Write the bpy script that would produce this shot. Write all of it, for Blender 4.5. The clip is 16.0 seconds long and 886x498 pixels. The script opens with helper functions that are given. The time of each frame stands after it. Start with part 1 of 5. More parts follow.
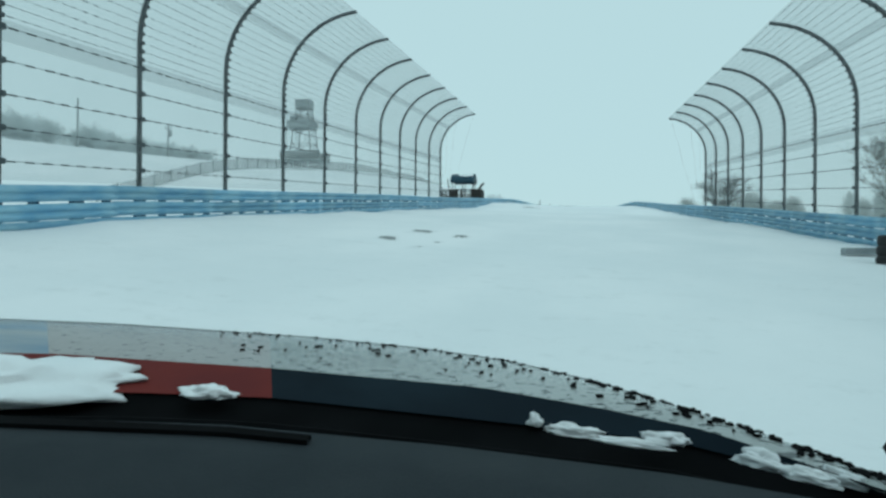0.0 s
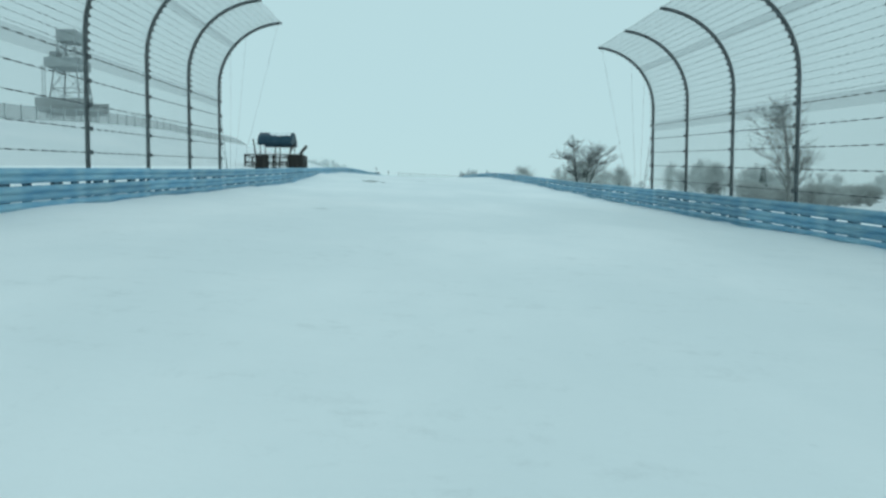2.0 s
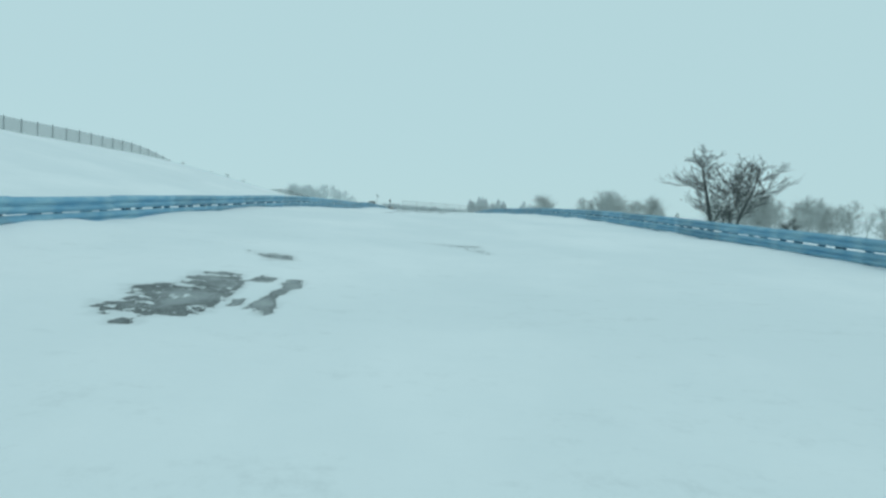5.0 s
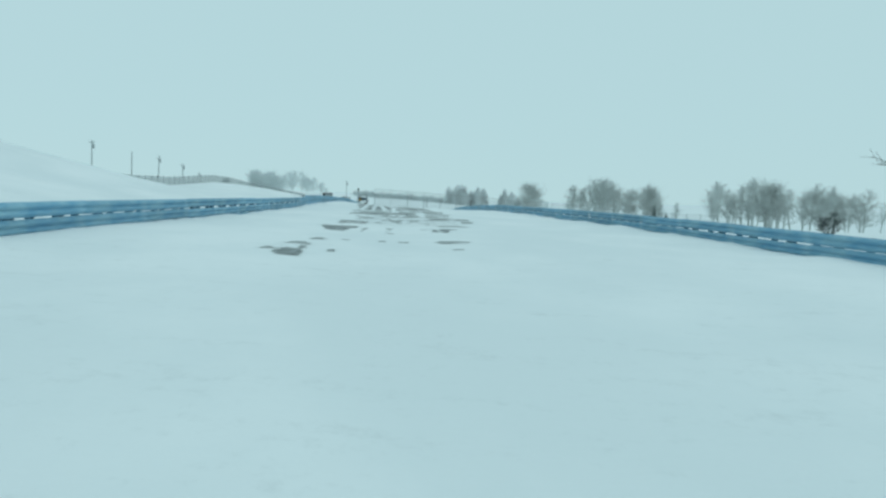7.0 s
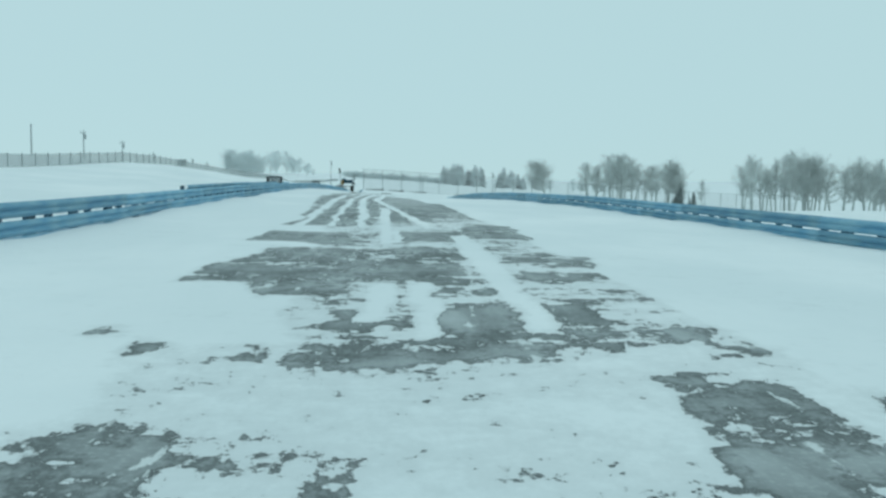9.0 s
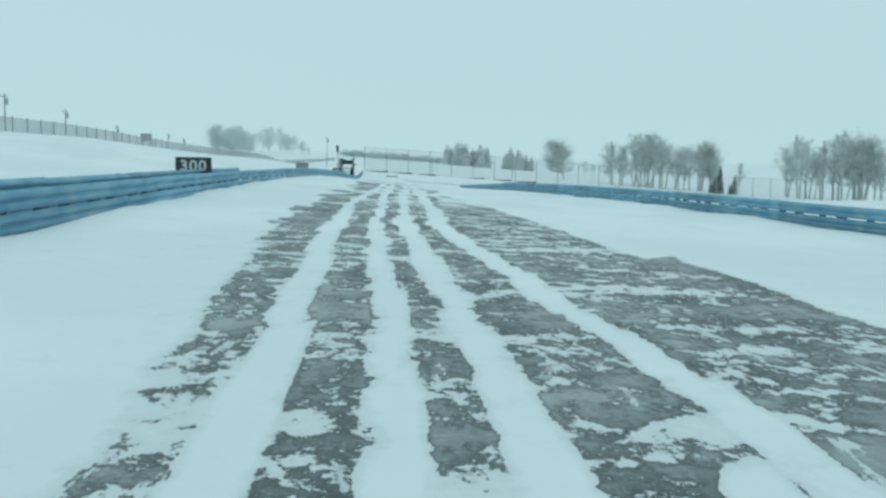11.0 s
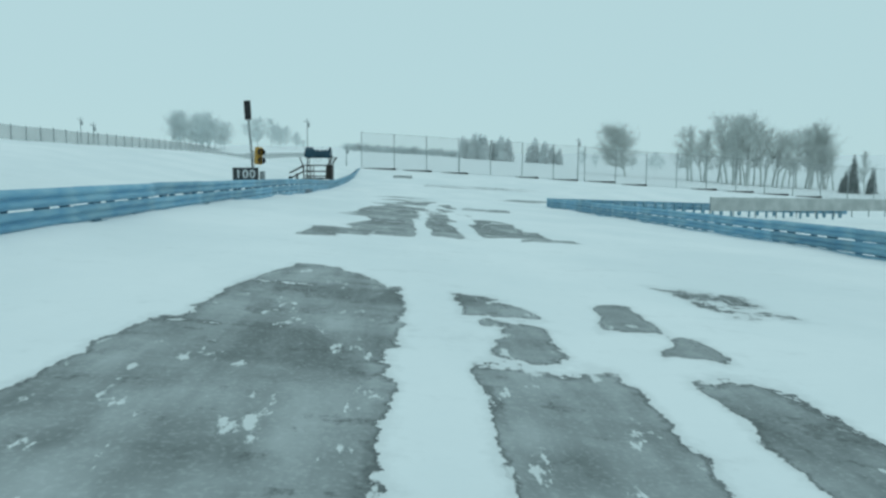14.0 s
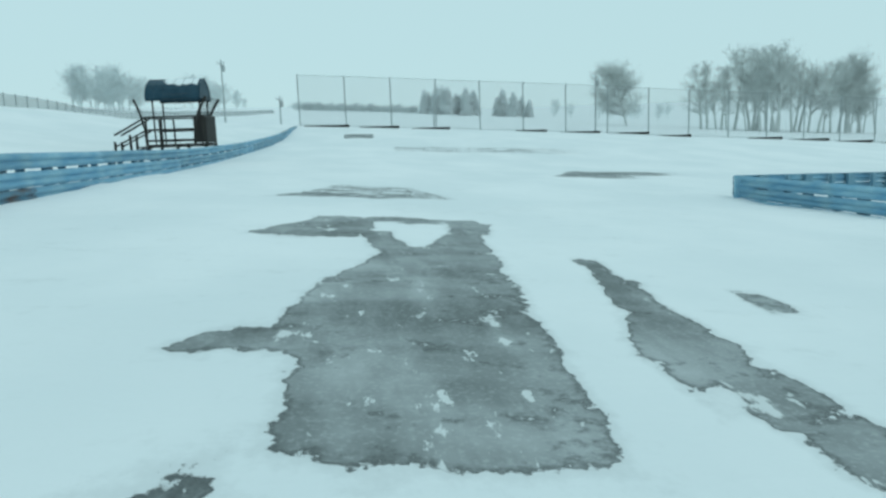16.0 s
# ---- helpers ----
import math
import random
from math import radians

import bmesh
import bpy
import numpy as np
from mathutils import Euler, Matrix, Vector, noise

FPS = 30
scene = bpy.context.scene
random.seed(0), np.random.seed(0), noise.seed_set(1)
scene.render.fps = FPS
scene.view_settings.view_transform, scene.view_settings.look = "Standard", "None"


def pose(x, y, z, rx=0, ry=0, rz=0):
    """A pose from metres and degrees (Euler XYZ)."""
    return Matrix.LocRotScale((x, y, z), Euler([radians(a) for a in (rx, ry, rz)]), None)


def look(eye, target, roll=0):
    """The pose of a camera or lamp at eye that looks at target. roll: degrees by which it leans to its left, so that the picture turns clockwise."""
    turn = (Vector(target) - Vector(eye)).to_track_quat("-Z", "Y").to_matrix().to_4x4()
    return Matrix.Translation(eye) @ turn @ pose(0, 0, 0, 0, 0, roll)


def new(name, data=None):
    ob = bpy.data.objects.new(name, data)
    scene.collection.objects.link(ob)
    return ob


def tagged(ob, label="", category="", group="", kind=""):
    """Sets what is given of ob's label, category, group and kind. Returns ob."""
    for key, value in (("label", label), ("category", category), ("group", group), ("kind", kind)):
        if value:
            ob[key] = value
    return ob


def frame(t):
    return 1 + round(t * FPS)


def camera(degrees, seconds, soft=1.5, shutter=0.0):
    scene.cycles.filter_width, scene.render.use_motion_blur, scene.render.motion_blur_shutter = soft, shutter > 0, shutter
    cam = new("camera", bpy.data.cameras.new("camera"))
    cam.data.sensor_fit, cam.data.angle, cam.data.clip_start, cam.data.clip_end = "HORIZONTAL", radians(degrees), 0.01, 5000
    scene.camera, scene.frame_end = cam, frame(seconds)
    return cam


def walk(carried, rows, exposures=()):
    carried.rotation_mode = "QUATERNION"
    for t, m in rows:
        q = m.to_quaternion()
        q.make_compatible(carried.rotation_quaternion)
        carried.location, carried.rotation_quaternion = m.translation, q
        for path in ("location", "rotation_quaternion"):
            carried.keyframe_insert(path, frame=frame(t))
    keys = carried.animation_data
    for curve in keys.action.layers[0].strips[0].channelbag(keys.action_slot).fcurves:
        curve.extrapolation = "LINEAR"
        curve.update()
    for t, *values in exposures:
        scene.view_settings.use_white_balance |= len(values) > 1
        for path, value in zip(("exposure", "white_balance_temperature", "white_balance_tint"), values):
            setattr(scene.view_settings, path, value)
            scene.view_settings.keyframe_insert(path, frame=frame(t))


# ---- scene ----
import functools

# ---------------------------------------------------------------- camera
cam = camera(66.0, 16.0, soft=2.7)
# seconds, eye x y z, turn to the left, tilt up, roll (degrees)
PATH = [
    (0.0, 0.0, 0.0, 1.2, 11.35, -0.06, 0.25),
    (0.5, -0.8, 4.72, 1.67, 6.56, -0.91, 0.23),
    (1.0, -1.35, 9.37, 2.14, 2.57, -2.1, 0.36),
    (1.5, -1.7, 14.07, 2.58, -1.02, -3.31, 0.59),
    (2.0, -1.93, 19.6, 3.02, -2.42, -2.91, 0.16),
    (2.5, -2.12, 26.22, 3.5, -2.6, -1.34, 0.03),
    (3.0, -2.31, 32.82, 4.0, -3.76, -0.45, -0.36),
    (3.5, -2.44, 39.61, 4.51, -4.61, -0.32, -0.41),
    (4.0, -2.5, 47.3, 5.0, -3.18, -0.81, -0.56),
    (4.5, -2.55, 54.64, 5.49, -1.6, -1.76, 0.13),
    (5.0, -2.57, 62.01, 6.02, -2.05, -0.61, 1.04),
    (7.5, -2.38, 100.0, 8.83, -4.72, -1.98, 0.98),
    (8.0, -2.33, 107.99, 9.28, -5.25, -2.32, 1.12),
    (8.5, -2.33, 115.91, 9.69, -5.06, -3.02, 0.85),
    (9.0, -2.44, 123.49, 10.08, -4.72, -3.38, 0.2),
    (11.5, -4.43, 157.7, 11.75, -5.02, -5.65, 0.77),
    (12.0, -4.4, 167.33, 12.13, -4.76, -6.09, 0.4),
    (12.5, -4.26, 177.76, 12.45, -4.59, -5.51, 0.54),
    (13.0, -4.17, 187.69, 12.74, -4.2, -4.91, 0.62),
    (13.5, -4.08, 197.38, 12.99, -3.62, -4.37, 0.32),
    (14.0, -3.99, 206.72, 13.17, -4.23, -5.54, 0.05),
    (14.5, -3.86, 215.83, 13.24, -4.33, -6.32, -0.79),
    (15.0, -3.71, 224.3, 13.28, -4.54, -8.62, -1.31),
    (15.5, -3.57, 231.86, 13.32, -5.37, -9.35, -1.28),
    (16.0, -3.38, 239.33, 13.35, -7.37, -9.06, -2.12),
]


def eye_pose(x, y, z, turn, tilt, roll):
    a, b = radians(turn), radians(tilt)
    ahead = Vector((-math.sin(a) * math.cos(b), math.cos(a) * math.cos(b), math.sin(b)))
    return look((x, y, z), Vector((x, y, z)) + ahead, roll)


# seconds, stops: the lens meters the snow as it goes
EXPOSURE = [(0.0, 0.0), (1.0, -0.05), (2.0, 0.0), (3.5, -0.09), (4.5, -0.13), (5.0, -0.06), (7.5, -0.06), (8.5, -0.09), (9.0, -0.04),
            (11.5, -0.02), (12.0, -0.08), (13.0, -0.08), (13.5, -0.1), (14.0, -0.07), (14.5, -0.05), (15.0, 0.02), (15.5, 0.08), (16.0, 0.05)]
walk(cam, [(t, eye_pose(*row)) for t, *row in PATH], exposures=EXPOSURE)

# ---------------------------------------------------------------- overcast snow light
world = bpy.data.worlds.new("overcast")
scene.world = world
world.use_nodes = True
wt = world.node_tree
sky = wt.nodes.new("ShaderNodeTexSky")
sky.sky_type, sky.sun_disc = "NISHITA", False
sky.sun_elevation, sky.sun_rotation = radians(38), radians(139)
sky_dim = wt.nodes.new("ShaderNodeVectorMath")
sky_dim.operation = "SCALE"
sky_dim.inputs[3].default_value = 0.08
cloud = wt.nodes.new("ShaderNodeMix")
cloud.data_type = "RGBA"
cloud.inputs[0].default_value = 0.94
cloud.inputs[7].default_value = (0.50, 0.73, 0.768, 1)
wt.links.new(sky.outputs[0], sky_dim.inputs[0])
wt.links.new(sky_dim.outputs[0], cloud.inputs[6])
wt.links.new(cloud.outputs[2], wt.nodes["Background"].inputs[0])
wt.nodes["Background"].inputs[1].default_value = 1.0

sun = new("sun", bpy.data.lights.new("sun", "SUN"))
sun.data.energy, sun.data.angle, sun.data.color = 0.5, radians(40), (0.86, 0.98, 1.0)
sun.matrix_world = look((0, 0, 300), (-130, 150, 0))


# ---------------------------------------------------------------- materials
def material(name, base, rough=0.6, metal=0.0, second=None, scale=3.0, bump=0.0, bump_scale=40.0, streak=(1, 1, 1), vary=0.0):
    m = bpy.data.materials.new(name)
    m.use_nodes = True
    n, l = m.node_tree.nodes, m.node_tree.links
    b = n["Principled BSDF"]
    b.inputs["Roughness"].default_value, b.inputs["Metallic"].default_value = rough, metal
    co = n.new("ShaderNodeTexCoord")
    mp = n.new("ShaderNodeMapping")
    mp.inputs["Scale"].default_value = streak
    l.new(co.outputs["Object"], mp.inputs[0])
    big = n.new("ShaderNodeTexNoise")
    big.inputs["Scale"].default_value, big.inputs["Detail"].default_value = scale, 6
    l.new(mp.outputs[0], big.inputs["Vector"])
    ramp = n.new("ShaderNodeMapRange")
    ramp.inputs[1].default_value, ramp.inputs[2].default_value = 0.38, 0.66
    l.new(big.outputs["Fac"], ramp.inputs[0])
    mix = n.new("ShaderNodeMix")
    mix.data_type = "RGBA"
    mix.inputs[6].default_value = (*base, 1)
    mix.inputs[7].default_value = (*(second or [c * 0.75 for c in base]), 1)
    l.new(ramp.outputs[0], mix.inputs[0])
    out = mix.outputs[2]
    if vary:
        info = n.new("ShaderNodeObjectInfo")
        hsv = n.new("ShaderNodeHueSaturation")
        mr = n.new("ShaderNodeMapRange")
        mr.inputs[3].default_value, mr.inputs[4].default_value = 1 - vary, 1 + vary
        l.new(info.outputs["Random"], mr.inputs[0])
        l.new(mr.outputs[0], hsv.inputs["Value"])
        l.new(out, hsv.inputs["Color"])
        out = hsv.outputs[0]
    l.new(out, b.inputs["Base Color"])
    if bump:
        fine = n.new("ShaderNodeTexNoise")
        fine.inputs["Scale"].default_value, fine.inputs["Detail"].default_value = bump_scale, 8
        l.new(mp.outputs[0], fine.inputs["Vector"])
        bp = n.new("ShaderNodeBump")
        bp.inputs["Strength"].default_value, bp.inputs["Distance"].default_value = bump, 0.02
        l.new(fine.outputs["Fac"], bp.inputs["Height"])
        l.new(bp.outputs[0], b.inputs["Normal"])
    return m


def mesh_cloth(name, colour, cover):
    """Woven wire too fine to tell apart: part wire, part gap."""
    m = bpy.data.materials.new(name)
    m.use_nodes = True
    n, l = m.node_tree.nodes, m.node_tree.links
    b = n["Principled BSDF"]
    b.inputs["Base Color"].default_value, b.inputs["Roughness"].default_value = (*colour, 1), 0.6
    noise_tex = n.new("ShaderNodeTexNoise")
    noise_tex.inputs["Scale"].default_value = 1.3
    mr = n.new("ShaderNodeMapRange")
    mr.inputs[3].default_value, mr.inputs[4].default_value = cover * 0.75, cover * 1.25
    l.new(noise_tex.outputs["Fac"], mr.inputs[0])
    l.new(mr.outputs[0], b.inputs["Alpha"])
    return m


BLUE = material("blue_rail_paint", (0.118, 0.295, 0.43), 0.6, 0.0, (0.23, 0.41, 0.50), 1.3, 0.15, 30, (1, 1, 3), vary=0.16)
RUSTED = material("scraped_rusty_paint", (0.10, 0.22, 0.30), 0.7, 0.0, (0.09, 0.055, 0.045), 2.2, 0.3, 30, (1, 1, 3))
PALE_POST = material("faded_blue_post_paint", (0.11, 0.24, 0.32), 0.6, 0.0, (0.16, 0.30, 0.38), 4, 0.2, 30)
PALE_PLATE = material("pale_blue_plate", (0.34, 0.47, 0.53), 0.6, 0, (0.5, 0.58, 0.62), 5)
BLUE_POST = material("blue_post_paint", (0.035, 0.10, 0.16), 0.6, 0.0, (0.02, 0.045, 0.07), 4, 0.2, 30)
STEEL = material("dark_galvanised_steel", (0.045, 0.058, 0.064), 0.5, 0.2, (0.075, 0.09, 0.095), 5, 0.2, 60)
CABLE = material("weathered_cable", (0.05, 0.06, 0.065), 0.6, 0.2, (0.12, 0.14, 0.15), 0.8)
NET = mesh_cloth("wire_net", (0.17, 0.19, 0.19), 0.22)
NET_STAND = mesh_cloth("stand_wire_net", (0.05, 0.055, 0.055), 0.45)
NET_LAP = mesh_cloth("wire_net_lap", (0.15, 0.18, 0.19), 0.24)
# Corner net: haze put into paler wire and a thinner cover.
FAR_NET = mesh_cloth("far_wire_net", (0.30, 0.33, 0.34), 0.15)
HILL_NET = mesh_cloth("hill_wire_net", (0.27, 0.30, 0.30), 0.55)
WOOD = material("weathered_dark_timber", (0.014, 0.013, 0.012), 0.85, 0, (0.032, 0.029, 0.026), 6, 0.5, 25, (1, 1, 0.15))
ROOF = material("dark_blue_canopy", (0.010, 0.042, 0.066), 0.5, 0, (0.02, 0.060, 0.088), 2.5, 0.15, 12)
ROOF.node_tree.nodes["Principled BSDF"].inputs["Specular IOR Level"].default_value = 0.2
SNOW = material("settled_snow", (0.80, 0.83, 0.84), 0.85, 0, (0.73, 0.77, 0.79), 3, 0.6, 9)
BOARD = material("black_board_paint", (0.014, 0.020, 0.024), 0.5, 0, (0.03, 0.036, 0.04), 3)
DIGIT = material("white_digit_paint", (0.62, 0.66, 0.67), 0.6, 0, (0.45, 0.5, 0.52), 8)
YELLOW = material("signal_yellow_paint", (0.55, 0.30, 0.03), 0.5, 0, (0.42, 0.22, 0.03), 6)
BLACK = material("black_plastic", (0.010, 0.011, 0.013), 0.85, 0, (0.02, 0.022, 0.025), 5)
GREY = material("grey_painted_metal", (0.28, 0.31, 0.32), 0.6, 0, (0.2, 0.23, 0.24), 3)
RUBBER = material("tyre_rubber", (0.013, 0.014, 0.015), 0.8, 0, (0.03, 0.03, 0.03), 5, 0.4, 30)
BARK = material("dark_wet_bark", (0.070, 0.078, 0.078), 0.9, 0, (0.13, 0.145, 0.145), 3)
# Haze is put into these bark colours: paler the farther the trees stand.
BARK_HAZE = material("hazed_bark", (0.50, 0.53, 0.52), 0.95, 0, (0.63, 0.665, 0.655), 0.7)
BARK_FAR_HAZE = material("hazed_far_bark", (0.62, 0.675, 0.68), 0.95, 0, (0.72, 0.77, 0.775), 0.5)
NEEDLES = material("snow_dusted_needles", (0.10, 0.135, 0.13), 0.9, 0, (0.25, 0.29, 0.29), 1.2)
# Far pines: haze put into the needle colour.
NEEDLES_HAZE = material("hazed_needles", (0.74, 0.79, 0.795), 0.9, 0, (0.80, 0.84, 0.85), 0.6)
SCREEN = material("grey_wind_screen", (0.33, 0.36, 0.355), 0.8, 0, (0.46, 0.49, 0.48), 0.9, 0.2, 15)
# Grey for distant steelwork and poles, paled to hold the haze in its colour.
FAR_GREY = material("hazed_grey", (0.30, 0.335, 0.34), 0.7, 0, (0.38, 0.42, 0.425), 0.6)


def ground_material():
    """Wind-packed snow, worn through to dusted asphalt where the sheet's "bare" value says so."""
    m = bpy.data.materials.new("snow_over_asphalt")
    m.use_nodes = True
    n, l = m.node_tree.nodes, m.node_tree.links
    b = n["Principled BSDF"]

    def math_node(op, a, c, clamp=False):
        k = n.new("ShaderNodeMath")
        k.operation, k.use_clamp = op, clamp
        for slot, v in ((0, a), (1, c)):
            if isinstance(v, (int, float)):
                k.inputs[slot].default_value = v
            else:
                l.new(v, k.inputs[slot])
        return k.outputs[0]

    def tex(scale, stretch, detail=5.0, rough=0.55):
        mp = n.new("ShaderNodeMapping")
        mp.inputs["Scale"].default_value = stretch
        l.new(co.outputs["Object"], mp.inputs[0])
        t = n.new("ShaderNodeTexNoise")
        t.inputs["Scale"].default_value, t.inputs["Detail"].default_value, t.inputs["Roughness"].default_value = scale, detail, rough
        l.new(mp.outputs[0], t.inputs["Vector"])
        return t.outputs["Fac"]

    def ramp(v, lo, hi, a=0.0, z=1.0):
        r = n.new("ShaderNodeMapRange")
        r.interpolation_type = "SMOOTHSTEP"
        for slot, value in ((1, lo), (2, hi), (3, a), (4, z)):
            r.inputs[slot].default_value = value
        l.new(v, r.inputs[0])
        return r.outputs[0]

    def mix(f, a, c):
        k = n.new("ShaderNodeMix")
        k.data_type = "RGBA"
        l.new(f, k.inputs[0])
        for slot, v in ((6, a), (7, c)):
            if isinstance(v, tuple):
                k.inputs[slot].default_value = (*v, 1)
            else:
                l.new(v, k.inputs[slot])
        return k.outputs[2]

    co = n.new("ShaderNodeTexCoord")
    at = n.new("ShaderNodeAttribute")
    at.attribute_name = "bare"
    drift = tex(0.8, (0.6, 1.3, 1), 4)
    flurry = tex(1.9, (0.6, 1.35, 1), 6, 0.62)
    edge = tex(4.6, (1.0, 0.9, 1), 7, 0.72)
    grit = tex(15.0, (1.0, 0.8, 1), 5, 0.65)
    v = math_node("ADD", at.outputs["Fac"], math_node("MULTIPLY", math_node("SUBTRACT", drift, 0.5), 0.5))
    v = math_node("ADD", v, math_node("MULTIPLY", math_node("SUBTRACT", flurry, 0.5), 0.95))
    v = math_node("ADD", v, math_node("MULTIPLY", math_node("SUBTRACT", edge, 0.5), 1.05))
    v = math_node("ADD", v, math_node("MULTIPLY", math_node("SUBTRACT", grit, 0.5), 0.4))
    mask = ramp(v, 0.50, 0.56)
    thin = ramp(v, 0.05, 0.5, 0.0, 0.22)
    dust = ramp(tex(1.7, (1.3, 0.35, 1), 6, 0.6), 0.34, 0.70)
    flake = ramp(tex(3.4, (1.3, 0.5, 1), 6, 0.66), 0.61, 0.64, 0.0, 0.85)
    wet = ramp(v, 0.53, 0.74, 0.75, 0.0)
    speck = ramp(tex(30.0, (1, 1, 1), 3), 0.5, 0.68)
    asphalt = mix(speck, (0.10, 0.115, 0.115), (0.20, 0.22, 0.22))
    film = math_node("ADD", math_node("MULTIPLY", dust, 0.34), ramp(drift, 0.40, 0.66, 0.10, 0.36), True)
    asphalt = mix(film, asphalt, (0.55, 0.59, 0.60))
    asphalt = mix(wet, asphalt, (0.075, 0.085, 0.085))
    asphalt = mix(flake, asphalt, (0.68, 0.715, 0.72))
    pack = ramp(tex(0.25, (1, 0.6, 1), 5), 0.35, 0.7)
    snow = mix(thin, mix(pack, (0.73, 0.77, 0.785), (0.81, 0.835, 0.845)), (0.36, 0.39, 0.395))
    l.new(mix(mask, snow, asphalt), b.inputs["Base Color"])
    l.new(ramp(mask, 0.0, 1.0, 0.9, 0.7), b.inputs["Roughness"])
    b.inputs["Specular IOR Level"].default_value = 0.2
    ripple = math_node("ADD", math_node("MULTIPLY", tex(1.1, (0.5, 1.3, 1), 6), 1.0), math_node("MULTIPLY", tex(9.0, (1, 1, 1), 5), 0.12))
    height = math_node("SUBTRACT", ripple, math_node("MULTIPLY", mask, 0.35))
    bp = n.new("ShaderNodeBump")
    bp.inputs["Strength"].default_value, bp.inputs["Distance"].default_value = 0.5, 0.08
    l.new(height, bp.inputs["Height"])
    l.new(bp.outputs[0], b.inputs["Normal"])
    return m


# ---------------------------------------------------------------- shaping helpers
class Geo:
    def __init__(self):
        self.v, self.f = [], []

    def box(self, cx, cy, cz, sx, sy, sz, turn=None, bevel=0.0):
        i = len(self.v)
        for a in (-1, 1):
            for b in (-1, 1):
                for c in (-1, 1):
                    p = Vector((a * sx / 2, b * sy / 2, c * sz / 2))
                    self.v.append(tuple(Vector((cx, cy, cz)) + (turn @ p if turn else p)))
        self.f += [[i + k for k in q] for q in ((0, 1, 3, 2), (4, 6, 7, 5), (0, 4, 5, 1), (2, 3, 7, 6), (0, 2, 6, 4), (1, 5, 7, 3))]
        return self

    def tube(self, pts, radii, sides=6, caps=True):
        i, pts = len(self.v), [Vector(p) for p in pts]
        side = None
        for k, p in enumerate(pts):
            d = (pts[min(k + 1, len(pts) - 1)] - pts[max(k - 1, 0)]).normalized()
            if side is None:
                side = d.orthogonal().normalized()
            side = (side - d * side.dot(d)).normalized()
            up = d.cross(side)
            r = radii[k] if isinstance(radii, (list, tuple)) else radii
            for s in range(sides):
                a = 2 * math.pi * s / sides
                self.v.append(tuple(p + r * (math.cos(a) * side + math.sin(a) * up)))
        for k in range(len(pts) - 1):
            for s in range(sides):
                a, b = i + k * sides + s, i + k * sides + (s + 1) % sides
                self.f.append([a, b, b + sides, a + sides])
        if caps:
            self.f.append([i + s for s in range(sides)][::-1])
            self.f.append([i + (len(pts) - 1) * sides + s for s in range(sides)])
        return self

    def prism(self, outline, axis, lo, hi):
        """An outline in the two other axes, pushed along the axis."""
        i, k = len(self.v), len(outline)
        for e in (lo, hi):
            for a, b in outline:
                self.v.append({"x": (e, a, b), "y": (a, e, b), "z": (a, b, e)}[axis])
        self.f += [[i + s, i + (s + 1) % k, i + k + (s + 1) % k, i + k + s] for s in range(k)]
        self.f += [[i + s for s in range(k)][::-1], [i + k + s for s in range(k)]]
        return self

    def mesh(self, name, mat, smooth=False):
        me = bpy.data.meshes.new(name)
        me.from_pydata(self.v, [], self.f)
        bm = bmesh.new()
        bm.from_mesh(me)
        bmesh.ops.recalc_face_normals(bm, faces=bm.faces)
        bm.to_mesh(me)
        bm.free()
        me.materials.append(mat)
        if smooth:
            me.polygons.foreach_set("use_smooth", [True] * len(me.polygons))
        return me


def thing(name, label, category, group="", kind="", at=(0, 0, 0)):
    ob = new(name)
    ob.matrix_world = Matrix.Translation(at)
    return tagged(ob, label, category, group, kind)


def part(name, geo, mat, parent, label="", smooth=False, m=None):
    ob = new(name, geo if isinstance(geo, bpy.types.Mesh) else geo.mesh(name, mat, smooth))
    ob.parent = parent
    ob.matrix_parent_inverse = Matrix()
    if m is not None:
        ob.matrix_basis = m
    return tagged(ob, label)


# ---------------------------------------------------------------- lie of the land
# road line: distance, height of the road under the driving line
ROAD_Y = [-60, 0, 14.2, 26.4, 39.6, 54.6, 62, 100, 116, 123.5, 157.7, 177.8, 197.4, 215.8, 240, 266, 285, 303, 325]
ROAD_Z = [-5.9, -0.22, 1.17, 2.09, 3.09, 4.07, 4.6, 7.41, 8.27, 8.66, 10.33, 11.03, 11.57, 11.82, 11.96, 12.05, 12.65, 13.75, 15.33]
# tops of the rails, above the road line
TOP_Y = [0, 60, 120, 180, 240, 266, 285, 303, 325]
LEFT_Y = [0, 12, 18, 45, 62, 75, 90, 120, 140, 165, 180, 240, 254, 266, 285, 303, 325]
LEFT_UP = [1.57, 1.51, 1.38, 1.21, 1.23, 1.18, 1.08, 0.91, 0.84, 0.97, 1.06, 1.40, 1.39, 1.28, 1.1, 0.75, 0.57]
RIGHT_UP = [0.45, 0.50, 0.57, 0.38, 0.06, -0.06, -0.45, -0.75, -0.93]
# how much of each rail stands clear of the snow
CLEAR_Y = [0, 17, 45, 62, 66, 74, 90, 121, 140, 175, 190, 230, 250, 270]
LEFT_CLEAR = [0.85, 0.76, 0.86, 0.88, 0.70, 0.54, 0.52, 0.73, 0.70, 0.54, 0.54, 0.72, 0.90, 0.70]
RIGHT_CLEAR = [0.85, 0.85, 0.85, 0.75, 0.73, 0.67, 0.66, 0.63, 0.62, 0.68, 0.74, 0.74, 0.74, 0.74]
LEFT_X, RIGHT_X = -9.4, 7.9
HILL_X = -30
HILL_Y = [-60, 20, 38, 46, 54, 63, 91, 111, 124, 136, 144, 152, 160, 175, 190, 203, 226, 252, 264, 291, 325]
